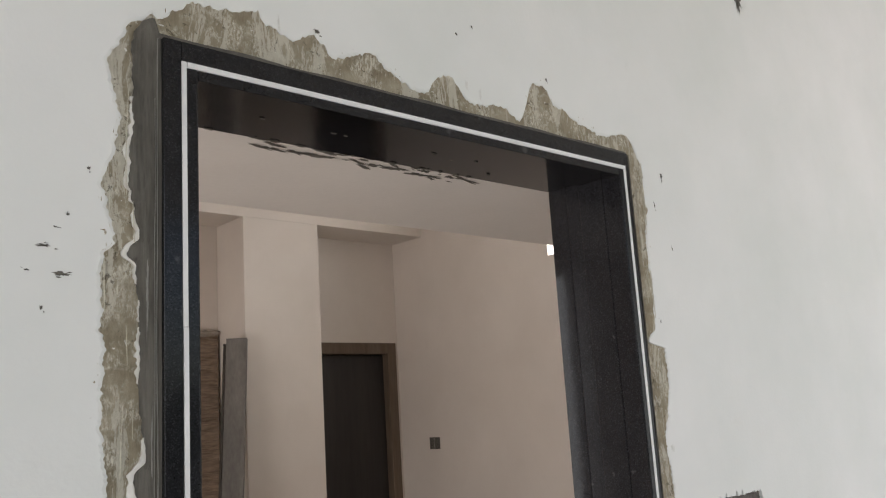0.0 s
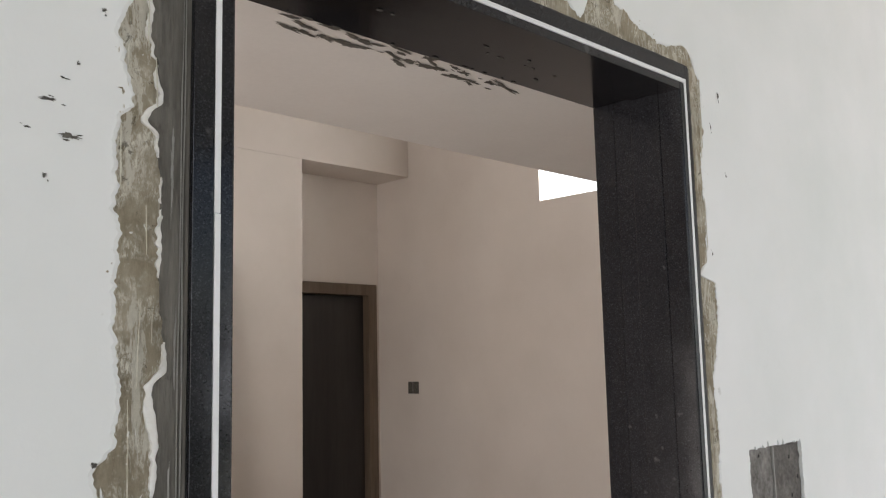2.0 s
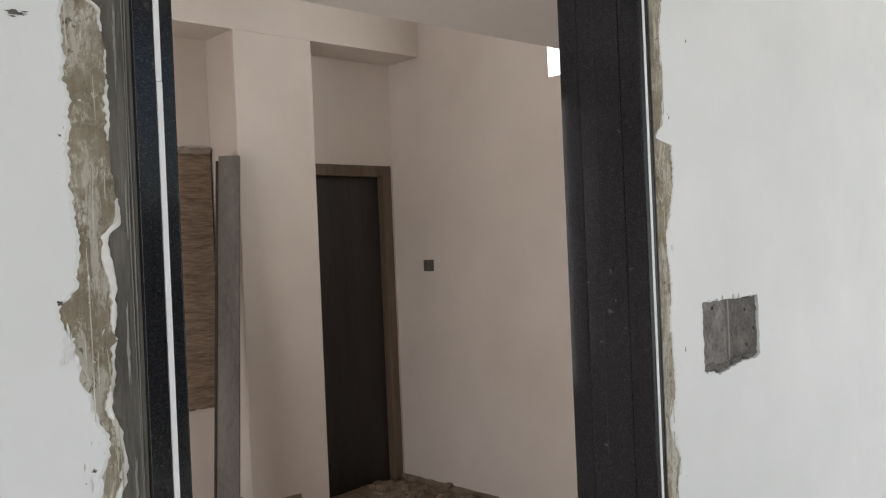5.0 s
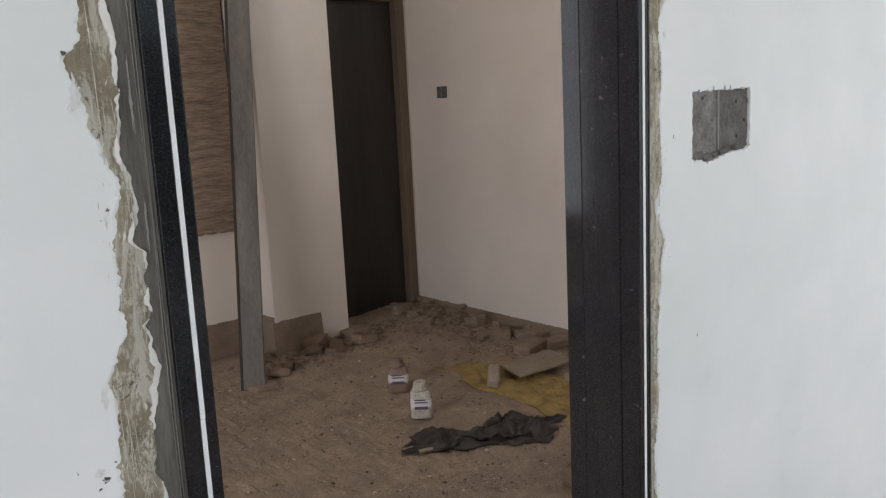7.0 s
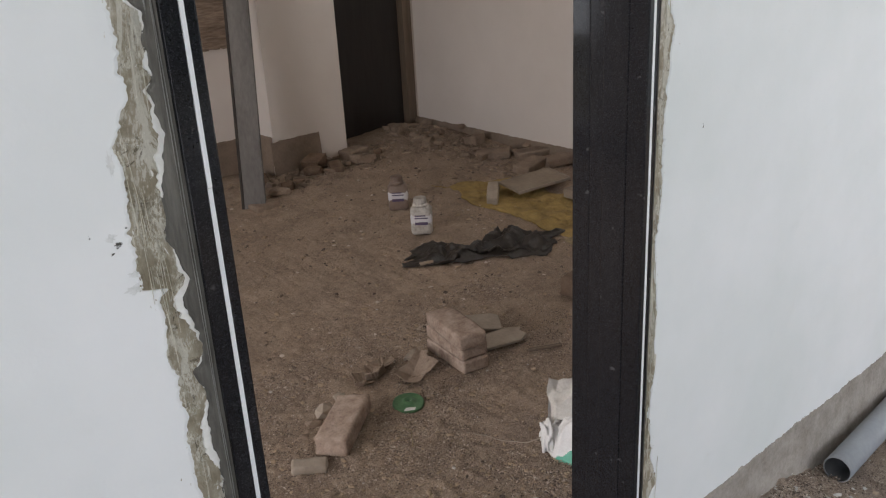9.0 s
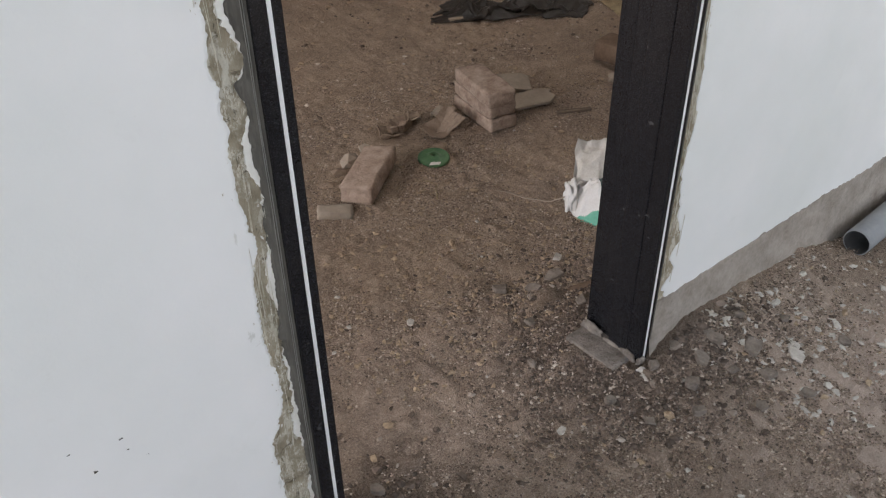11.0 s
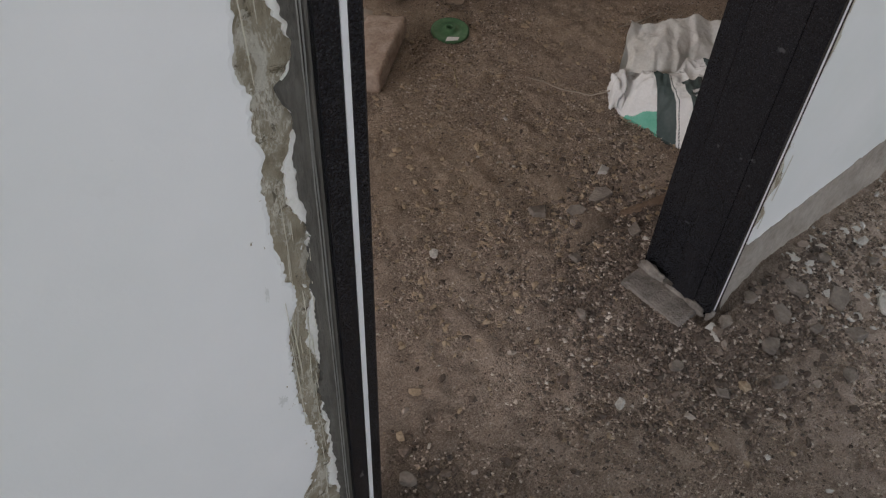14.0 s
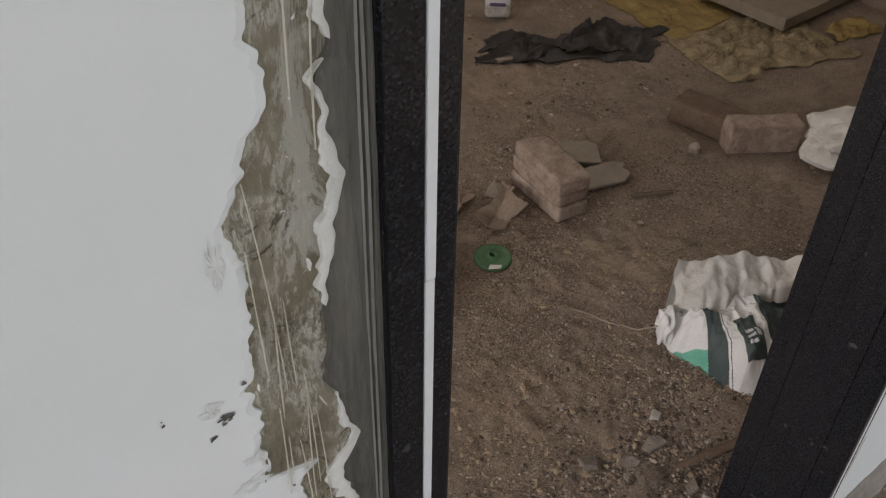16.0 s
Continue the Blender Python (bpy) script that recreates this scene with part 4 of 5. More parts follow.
part("box_rim", boxed(RX - 0.007, RX - 0.0045, 4.25, 4.258, 1.436, 1.5, bevel=0.0008), M_BOX, outlet)

# unpainted plaster along the foot of the far walls


def bare_foot(name, axis, c, a, b, height, parent, seed):
    rows, n = [], int(abs(b - a) / 0.01)
    for i in range(n + 1):
        p = a + (b - a) * i / n
        h = height(p) + 0.006 * fuzz(p * 18, seed) + 0.004 * fuzz(p * 60, seed)
        rows.append([((p, c + o, z) if axis == "y" else (c + o, p, z)) for o, z in ((0, h), (-0.005, h - 0.002), (-0.012, h * 0.4), (-0.02, -0.03))])
    loops(rows, M_DAMP, name, parent, "unpainted brown plaster at the foot")


foot = tagged(new("baseboard"), "unpainted brown plaster strip at the foot of the walls", "baseboard", kind="structure")
bare_foot("strip", "y", CY, CX0 - 0.018, CX1 - 0.002, lambda p: 0.235 if p < 2.775 else 0.06, foot, 1)
bare_foot("strip", "x", CX0, DY - 0.004, CY, lambda p: 0.26, foot, 2)
bare_foot("strip", "y", DY, WEST, CX0 - 0.004, lambda p: 0.22, foot, 3)
bare_foot("strip", "x", RX, DY, INNER + 0.002, lambda p: 0.085, foot, 4)

ribbed = bmesh.new()
nx, nz = 8, 240
grid = []
for j in range(nz + 1):
    z = 0.757 + 1.41 * j / nz
    grid.append([(1.95 + 0.498 * i / nx, DY - 0.032 - 0.009 * abs(math.sin(z * math.pi * 19 + 2.2 * fuzz(i * 0.3, z * 3))), z + 0.012 * fuzz(i * 0.5, 7) * (j in (0, nz))) for i in range(nx + 1)])
panel = tagged(new("wall_panel"), "brown panel with wavy combed grooves fixed to the wall", "panel")
loops(grid, M_RIB, "ribbed_face", panel)
part("backing", boxed(1.95, 2.448, DY - 0.022, DY - 0.001, 0.762, 2.16, bevel=0.002), M_RIB, panel)

for k in range(9):
    x = 1.98 + 0.055 * k
    bm = chunk_bm(0.085, 0.05, 0.04 + 0.02 * abs(fuzz(k * 1.7, 3)), k * 2.9 + 4, 2, 0.45)
    bmesh.ops.translate(bm, verts=bm.verts, vec=(x, DY - 0.026, 2.148))
    part("mortar_cap", bm, M_BARE, panel, "grey mortar left along the upper edge")
for k in range(7):
    x = 2.0 + 0.07 * k
    bm = chunk_bm(0.08, 0.03, 0.03, k * 1.9 + 40, 2, 0.5)
    bmesh.ops.translate(bm, verts=bm.verts, vec=(x, DY - 0.02, 0.742))
    part("mortar_cap", bm, M_RIB, panel, "broken lower edge")

plank = tagged(new("plank"), "grey cement-stained plank leaning on the column", "plank")
L = (Vector((2.395, 4.23, 2.11)) - Vector((2.135, 3.95, 0.0))).length
up = Vector((0.26, 0.28, 2.11)).normalized()
wide = Vector((0.75, -0.66, 0)).normalized()
thick = up.cross(wide).normalized()
wide = thick.cross(up).normalized()
turn = Matrix((wide, thick, up)).transposed().to_4x4()
plank.matrix_world = Matrix.Translation((2.135, 3.95, 0.0)) @ turn
bm = boxed(-0.055, 0.055, -0.014, 0.014, 0, L, bevel=0.003)
part("board", bm, M_PLANK, plank)
part("edge_strip", boxed(-0.068, -0.0555, -0.02, 0.02, 0, L - 0.03, bevel=0.002), M_PLANKEDGE, plank, "dark edge of the plank")
thing("plaster_lump", boxed(2.1, 2.24, 3.87, 3.98, -0.01, 0.03, bevel=0.012), M_RUBBLE, "flat lump of plaster at the foot of the plank", "rubble")

# ---- loose things on the floor ----


def brick_bm(l, w, h, seed, worn=0.004, frog=False, chip=0.0):
    """A brick with worn arrises; its foot at z = 0."""
    bm = boxed(-l / 2, l / 2, -w / 2, w / 2, 0, h, bevel=0.009)
    bmesh.ops.subdivide_edges(bm, edges=[e for e in bm.edges if e.calc_length() > 0.03], cuts=4, use_grid_fill=True)
    for v in bm.verts:
        v.co += worn * noise.noise_vector(v.co * 18 + Vector((seed, 0, 0))) + 0.5 * worn * noise.noise_vector(v.co * 60 + Vector((seed, 5, 0)))
        if chip and v.co.x < -l / 2 + chip and v.co.z > h * 0.4:
            v.co.x += 0.012 * (1 + fuzz(v.co.y * 40, v.co.z * 40, seed))
    if frog:
        for v in bm.verts:
            if v.co.y < -w / 2 + 0.01 and abs(v.co.x) < l * 0.27 and abs(v.co.z - h / 2) < h * 0.28:
                v.co.y += 0.012
    return bm


def shard_bm(corners, t, seed):
    """A flat broken piece with the given outline."""
    bm = bmesh.new()
    f = bm.faces.new([bm.verts.new((x, y, 0)) for x, y in corners])
    ex = bmesh.ops.extrude_face_region(bm, geom=[f])
    for v in ex["geom"]:
        if isinstance(v, bmesh.types.BMVert):
            v.co.z += t
    bmesh.ops.recalc_face_normals(bm, faces=bm.faces)
    bmesh.ops.bevel(bm, geom=list(bm.edges), offset=min(0.002, t * 0.25), segments=1, affect="EDGES")
    return bm


# three bricks stacked crosswise-free
for k, (dx, dy, rz, l) in enumerate(((0.004, 0.0, 82, 0.23), (0.004, 0.002, 80, 0.222), (-0.004, -0.008, 77, 0.235))):
    thing("brick", brick_bm(l, 0.102, 0.048, k * 5 + 1), M_BRICK, "dusty pale red brick in a small stack on the earth floor", "brick", "stacked bricks",
          at=pose(1.77 + dx, 1.99 + dy, 0.001 + 0.0485 * k, 0, 0, rz), smooth=True)
# flat tile pieces behind the stack
thing("tile_piece", shard_bm(((-0.08, -0.045), (0.05, -0.055), (0.085, -0.03), (0.075, 0.0), (0.09, 0.015), (0.05, 0.04), (-0.07, 0.04)), 0.012, 1), M_TILE, "dusty broken tile lying by the brick stack", "tile", "tile pieces",
      at=pose(1.96, 1.965, 0.012, 4, -3, -16))
thing("tile_piece", shard_bm(((-0.06, -0.04), (0.06, -0.05), (0.065, 0.03), (0.04, 0.045), (-0.06, 0.04)), 0.014, 2), M_TILE, "dusty broken tile leaning by the brick stack", "tile", "tile pieces",
      at=pose(1.97, 2.07, 0.03, 12, 5, -30))
thing("stick", boxed(-0.06, 0.06, -0.006, 0.006, 0, 0.01, bevel=0.002), M_FRAMEWOOD, "short splinter of wood on the floor", "stick", at=pose(2.02, 1.815, 0.004, 0, 0, -28))

# brick lying by the doorway with rubble round it
thing("brick", brick_bm(0.23, 0.1, 0.055, 31, 0.005, chip=0.03), M_BRICK, "dusty brick lying tilted on the earth floor", "brick", at=pose(1.232, 1.885, 0.014, -6, -5, 35), smooth=True)
thing("brick_end", brick_bm(0.1, 0.055, 0.024, 33, 0.004), M_TILE, "broken brick end with a white painted face", "brick", at=pose(1.06, 1.815, 0.006, 0, 4, -34), smooth=True)
for k, (x, y, lx, ly, lz, rz) in enumerate(((1.25, 2.02, 0.075, 0.06, 0.05, 20), (1.335, 2.06, 0.05, 0.04, 0.03, 60), (1.37, 2.02, 0.035, 0.03, 0.03, 10), (1.19, 1.99, 0.05, 0.04, 0.03, 130),
                                            (1.13, 1.95, 0.04, 0.03, 0.025, 10), (1.09, 2.0, 0.03, 0.03, 0.02, 70), (1.17, 1.80, 0.035, 0.03, 0.02, 0), (1.66, 2.09, 0.075, 0.06, 0.045, 40))):
    thing("brick_fragment", chunk_bm(lx, ly, lz, k + 3, 1, 0.6), M_TILE if k in (0, 1, 7) else M_RUBBLE, "dusty broken brick fragment on the earth floor", "rubble", "fragments by the brick",
          at=pose(x, y, -0.004, 0, 0, rz))
# stiff torn pieces of cement-soaked paper


def crumple_bm(pts, seed):
    """A stiff thin scrap with broken edges, bent along two creases."""
    (x0, y0), (x1, y1) = (min(p[0] for p in pts), min(p[1] for p in pts)), (max(p[0] for p in pts), max(p[1] for p in pts))
    n = 18
    bm, vs = bmesh.new(), []
    for j in range(n + 1):
        row = []
        for i in range(n + 1):
            u, v = i / n, j / n
            x = x0 + (x1 - x0) * (u + 0.16 * fuzz(v * 2.2, seed + 6) + 0.05 * fuzz(v * 8, seed))
            y = y0 + (y1 - y0) * (v + 0.3 * (v - 0.5) * fuzz(u * 2.5, seed) + 0.06 * fuzz(u * 9, seed + 3))
            z = 0.5 * abs((u - 0.4) * (x1 - x0) + 0.5 * (v - 0.5) * (y1 - y0)) + 0.35 * abs((v - 0.6) * (y1 - y0) - 0.3 * (u - 0.5) * (x1 - x0)) + 0.002 * fuzz(u * 6, v * 6, seed)
            row.append(bm.verts.new((x, y, z)))
        vs.append(row)
    for j in range(n):
        for i in range(n):
            bm.faces.new((vs[j][i], vs[j][i + 1], vs[j + 1][i + 1], vs[j + 1][i]))
    low = bmesh.ops.extrude_face_region(bm, geom=list(bm.faces))
    for v in low["geom"]:
        if isinstance(v, bmesh.types.BMVert):
            v.co.z -= 0.004
    bmesh.ops.recalc_face_normals(bm, faces=bm.faces)
    return bm


for k, (x, y, rx, ry, rz, pts) in enumerate(((1.585, 1.985, 24, -10, 10, ((-0.07, -0.05), (0.09, -0.02), (0.07, 0.03), (0.0, 0.05), (-0.045, 0.02))), (1.50, 2.06, -22, 28, 52, ((-0.08, -0.03), (0.07, -0.04), (0.09, 0.015), (-0.02, 0.045))),
                                             (1.43, 2.06, 20, 18, 70, ((-0.05, -0.03), (0.05, -0.035), (0.06, 0.02), (-0.03, 0.03))), (1.66, 2.05, 12, -14, 25, ((-0.04, -0.03), (0.045, -0.02), (0.02, 0.04))),
                                             (1.545, 2.10, -16, 10, -30, ((-0.06, -0.02), (0.05, -0.035), (0.03, 0.035), (-0.03, 0.03))))):
    thing("paper_scrap", crumple_bm([(0.78 * a, 0.8 * b) for a, b in pts], k * 2.3 + 1), M_RUBBLE, "stiff torn grey-brown paper scrap on the floor", "paper scrap", "paper scraps", at=pose(x, y + 0.015, 0.006, rx * 0.8, ry * 0.8, rz))

# green plastic lid
lid = tagged(new("lid"), "flat green round plastic lid with a centre hole", "lid")
lid.matrix_world = pose(1.462, 1.872, 0.011, 3, -2, 0)
bm = bmesh.new()
prof = ((0.008, 0.004), (0.008, 0.016), (0.014, 0.017), (0.017, 0.010), (0.036, 0.007), (0.044, 0.010), (0.049, 0.008), (0.05, 0.0), (0.008, 0.0))
seg = 40
rings = [[bm.verts.new((r * math.cos(2 * math.pi * i / seg), r * math.sin(2 * math.pi * i / seg), z)) for i in range(seg)] for r, z in prof]
for a, b in zip(rings, rings[1:]):
    for i in range(seg):
        bm.faces.new((a[i], a[(i + 1) % seg], b[(i + 1) % seg], b[i]))
bmesh.ops.recalc_face_normals(bm, faces=bm.faces)
part("disc", bm, M_GREEN, lid, smooth=True)
part("chip", shard_bm(((-0.02, -0.008), (0.012, -0.009), (0.018, 0.002), (-0.012, 0.007)), 0.002, 1), M_BAG, lid, "white scuffed patch").matrix_local = pose(-0.02, -0.033, 0.009, 0, 0, -30)


# crumpled sheets and bags


def sheet(name, outline, h, seed, mat, n=46, fold=9, thick=0.003, lift=None):
    """A crumpled sheet: outline(u, v) gives plan places for u, v in 0..1; it lies on the floor."""
    bm = bmesh.new()
    vs = []
    for j in range(n + 1):
        row = []
        for i in range(n + 1):
            u, v = i / n, j / n
            x, y = outline(u, v)
            edge = min(u, v, 1 - u, 1 - v)
            c = abs(fuzz(x * fold, y * fold, seed)) + 0.5 * abs(fuzz(x * fold * 2.6, y * fold * 2.6, seed + 2)) + 0.25 * abs(fuzz(x * fold * 6, y * fold * 6, seed + 4))
            z = ground_z(x, y) + 0.004 + h * c * min(1, 0.25 + edge * 5) + (lift(u, v) if lift else 0)
            jx = 0.018 * fuzz(x * 14, y * 14, seed + 7)
            jy = 0.018 * fuzz(x * 14, y * 14, seed + 8)
            row.append(bm.verts.new((x + jx, y + jy, z)))
        vs.append(row)
    for j in range(n):
        for i in range(n):
            bm.faces.new((vs[j][i], vs[j][i + 1], vs[j + 1][i + 1], vs[j + 1][i]))
    low = bmesh.ops.extrude_face_region(bm, geom=list(bm.faces))
    for v in low["geom"]:
        if isinstance(v, bmesh.types.BMVert):
            v.co.z -= thick
    bmesh.ops.recalc_face_normals(bm, faces=bm.faces)
    return bm


def quad(a, b, c, d, wob=0.0, seed=0):
    """Plan outline by four corners, with wavering edges."""
    def f(u, v):
        x = (a[0] * (1 - u) + b[0] * u) * (1 - v) + (d[0] * (1 - u) + c[0] * u) * v
        y = (a[1] * (1 - u) + b[1] * u) * (1 - v) + (d[1] * (1 - u) + c[1] * u) * v
        return x + wob * fuzz(u * 4 + seed, v * 4, 1), y + wob * fuzz(u * 4, v * 4 + seed, 2)
    return f


thing("black_sheet", sheet("s", quad((2.14, 2.735), (2.66, 2.37), (2.93, 2.54), (2.30, 2.855), 0.09, 3), 0.06, 3, M_BLACK, fold=9, n=80), M_BLACK,
      "crumpled black plastic sheet on the earth floor", "plastic sheet", smooth=True)
thing("yellow_sack", sheet("s", quad((2.86, 2.4), (3.25, 2.44), (3.37, 3.23), (2.98, 3.51), 0.09, 5), 0.026, 6, M_YELLOW, fold=13, n=80), M_YELLOW,
      "flattened yellow woven plastic sack on the earth floor", "sack", smooth=True)
thing("faded_sack", sheet("s", quad((2.75, 2.1), (3.34, 1.95), (3.39, 2.37), (2.83, 2.45), 0.08, 8), 0.045, 11, M_STRAW, fold=14, n=80), M_STRAW,
      "crumpled faded straw-coloured sack beside the stone slab", "sack", smooth=True)
thing("yellow_scrap", sheet("s", quad((3.36, 2.06), (3.58, 1.98), (3.62, 2.12), (3.42, 2.16), 0.02, 9), 0.05, 12, M_YELLOW, n=24, fold=12), M_YELLOW,
      "crumpled bright yellow plastic scrap by the stone slab", "plastic scrap", smooth=True)
thing("stone_slab", shard_bm(((0, 0), (0.58, 0.02), (0.6, 0.6), (0.02, 0.58)), 0.045, 3), M_STONE, "thick dusty stone slab lying on the sacks", "stone slab",
      at=pose(3.2, 2.2, 0.035, 0, 1, 0))
rimmed = tagged(new("floor_tile"), "brown floor tile with a chipped pale edge on the yellow sack", "tile")
rimmed.matrix_world = pose(3.28, 3.04, 0.05, 2, -3, -12)
part("slab", boxed(-0.16, 0.16, -0.1, 0.1, 0, 0.012, bevel=0.002), M_STONE, rimmed)
part("edge", boxed(-0.162, 0.162, -0.106, -0.0995, 0.0, 0.0145, bevel=0.001), M_TILE, rimmed, "pale chipped edge")
part("edge", boxed(0.1595, 0.166, -0.1, 0.09, 0.0, 0.0145, bevel=0.001), M_TILE, rimmed, "pale chipped edge")
thing("brick_end", brick_bm(0.16, 0.06, 0.05, 44), M_TILE, "dusty brick piece lying on the yellow sack", "brick", at=pose(3.02, 3.08, 0.02, 0, -14, 42), smooth=True)
pipe_bit = bmesh.new()
cyl(pipe_bit, 0.009, 0.009, 0.06, 16, pose(0, 0, 0.012, 0, 90, 0), caps=False)
cyl(pipe_bit, 0.0065, 0.0065, 0.06, 16, pose(0, 0, 0.012, 0, 90, 0), caps=False)
thing("pipe_offcut", pipe_bit, M_STONE, "short dusty pipe offcut by the black sheet", "pipe", at=pose(2.23, 2.685, 0.002, 0, 0, -20), smooth=True)

# white cement bag slumped behind the jamb
bag = tagged(new("cement_bag"), "crumpled white cement bag with green and dark printing", "bag")


def bag_bm(cx, cy, lx, ly, lz, rz, seed, crease=0.2, sub=4, squash=0.6):
    bm = bmesh.new()
    bmesh.ops.create_icosphere(bm, subdivisions=sub, radius=1)
    m = pose(cx, cy, 0, 0, 0, rz)
    for v in bm.verts:
        p = v.co.copy()
        k = (abs(p.x) ** 3 + abs(p.y) ** 3 + abs(p.z) ** 3) ** (1 / 3)
        p = p.lerp(p / k, squash)
        off = Vector((seed, seed * 2, 0))
        c = 1 + crease * (abs(fuzz(*(p * 1.3 + off))) * 1.8 - 0.3) + crease * 0.55 * abs(fuzz(*(p * 2.6 + off))) + crease * 0.12 * fuzz(*(p * 6 + off))
        p = p * c
        v.co = m @ Vector((p.x * lx / 2, p.y * ly / 2, max(0.0, lz / 2 + p.z * lz / 2)))
    return bm


BAG_U, BAG_V = Vector((0.72, -0.694, 0)), Vector((0.694, 0.72, 0))


def folds(u, v, k):
    """Sharp creases of stiff woven plastic."""
    r = 0.0
    for f, a in ((7, 1.1), (15, 0.8), (33, 0.4), (75, 0.13)):
        r += a * (0.8 - 2.8 * abs(fuzz(u * f + k, v * f * 0.7, k * 1.7)))
    return r


BAG_EDGE = ((-0.165, 0.16), (-0.135, 0.1), (-0.075, 0.058), (-0.024, 0.006), (-0.008, -0.006), (0.1, 0.0), (0.22, 0.06), (0.26, 0.2), (0.2, 0.3), (-0.14, 0.25))


def inside(u, v):
    """How far a place of the bag's plan lies inside its outline."""
    near, odd = 9.0, False
    for (a, b), (c, d) in zip(BAG_EDGE, BAG_EDGE[1:] + BAG_EDGE[:1]):
        k = max(0.0, min(1.0, ((u - a) * (c - a) + (v - b) * (d - b)) / ((c - a) ** 2 + (d - b) ** 2)))
        near = min(near, math.hypot(u - a - k * (c - a), v - b - k * (d - b)))
        if (b > v) != (d > v) and u < a + (v - b) / (d - b) * (c - a):
            odd = not odd
    return near if odd else -near


def bag_zone(u, v):
    """Printing on the bag: 0 bare, 1 green, 2 dark, 3 white bars."""
    low = (0.16 - v) / 0.15
    band0, band1 = -0.089 + 0.03 * low, -0.06 + 0.034 * low
    if u < band0:
        return 1 if v < 0.1 - 0.42 * (u + 0.13) else 0
    if u < band1:
        return 2
    if u < band1 + 0.0022 or band1 + 0.004 < u < band1 + 0.0055:
        return 2 if u > band1 + 0.003 else 0
    p, q = u + 0.024 - 0.24 * (0.117 - v), v - 0.117 - 0.45 * (u + 0.025)
    if 0 < p < 0.052 and -0.11 < q < 0:
        bars = (0.01 < p < 0.03 and (-0.052 < q < -0.044 or -0.07 < q < -0.06 or -0.086 < q < -0.077)) or (0.034 < p < 0.046 and -0.07 < q < -0.045)
        return 3 if bars else 2
    return 2 if p > 0.075 else 0


bm = bmesh.new()
nu, nv = 340, 220
grid = []
for j in range(nv + 1):
    v = -0.01 + 0.24 * j / nv
    row = []
    for i in range(nu + 1):
        u = -0.17 + 0.36 * i / nu
        edge = inside(u, v) + 0.006 * fuzz(u * 30, v * 30, 3)
        rise = max(0.0, min(1.0, edge / 0.06))
        h = 0.088 * rise * (2 - rise) + 0.017 * folds(u, v, 2.0) * min(1, max(0, edge) / 0.035)
        p = Vector((1.60, 1.20, 0)) + BAG_U * u + BAG_V * v
        row.append((bm.verts.new((p.x, p.y, max(0.0, h) + 0.004)) if edge > -0.004 else None, u, v))
    grid.append(row)
for j in range(nv):
    for i in range(nu):
        q = (grid[j][i], grid[j][i + 1], grid[j + 1][i + 1], grid[j + 1][i])
        if all(c[0] for c in q):
            f = bm.faces.new([c[0] for c in q])
            f.material_index = bag_zone((q[0][1] + q[2][1]) / 2, (q[0][2] + q[2][2]) / 2)
bmesh.ops.delete(bm, geom=[v for v in bm.verts if not v.link_faces], context="VERTS")
low = bmesh.ops.extrude_face_region(bm, geom=list(bm.faces))
for v in low["geom"]:
    if isinstance(v, bmesh.types.BMVert):
        v.co.z = max(-0.004, v.co.z - 0.12)
bmesh.ops.recalc_face_normals(bm, faces=bm.faces)
body = part("body", bm, M_BAG, bag, "white side with green and dark printing", True)
for m in (M_GREENPRINT, M_DARKPRINT, M_LABEL):
    body.data.materials.append(m)
# the top folded over into a flat dusty flap with a peaked corner
rows = []
for j in range(61):
    w = j / 60
    row = []
    for i in range(121):
        c = i / 120
        u = -0.148 + 0.37 * c + 0.01 * fuzz(w * 3, i * 0.08)
        hem = 0.168 + 0.012 * fuzz(c * 14, 6.0) - 0.018 * math.sin(math.pi * min(1, c * 2.6)) + 0.1 * max(0, c - 0.25) * 0.9
        crest = 0.215 + 0.055 * min(1, c * 2.2) + 0.008 * fuzz(c * 9, 1.0) + 0.03 * max(0, c - 0.45)
        v = hem + (crest - hem) * min(1, w / 0.72) + 0.02 * max(0, w - 0.72)
        z = 0.118 + 0.058 * min(1, w / 0.72) + (0.009 * folds(u * 0.9, v * 1.5, 7.0) + 0.006 * fuzz(u * 22, v * 30, 3)) * min(1, w * 5)
        if w < 0.1:
            z -= 0.025 * (1 - w / 0.1)
        if w > 0.72:
            z -= 0.17 * (w - 0.72) / 0.28
        z += 0.022 * max(0, 1 - c / 0.07) * max(0, 1 - abs(w - 0.72) / 0.3) - 0.03 * max(0, 1 - c / 0.03) * max(0, 1 - w / 0.5)
        p = Vector((1.60, 1.20, 0)) + BAG_U * u + BAG_V * v
        row.append((p.x, p.y, max(0.002, z)))
    rows.append(row)
loops(rows, M_BAGDUST, "folded_top", bag, "dusty folded top", True)
part("frayed_edge", bag_bm(1.592, 1.418, 0.03, 0.055, 0.085, -30, 4.0, 0.45, 4), M_BAG, bag, smooth=True)

# dry stalks and cord on the ground


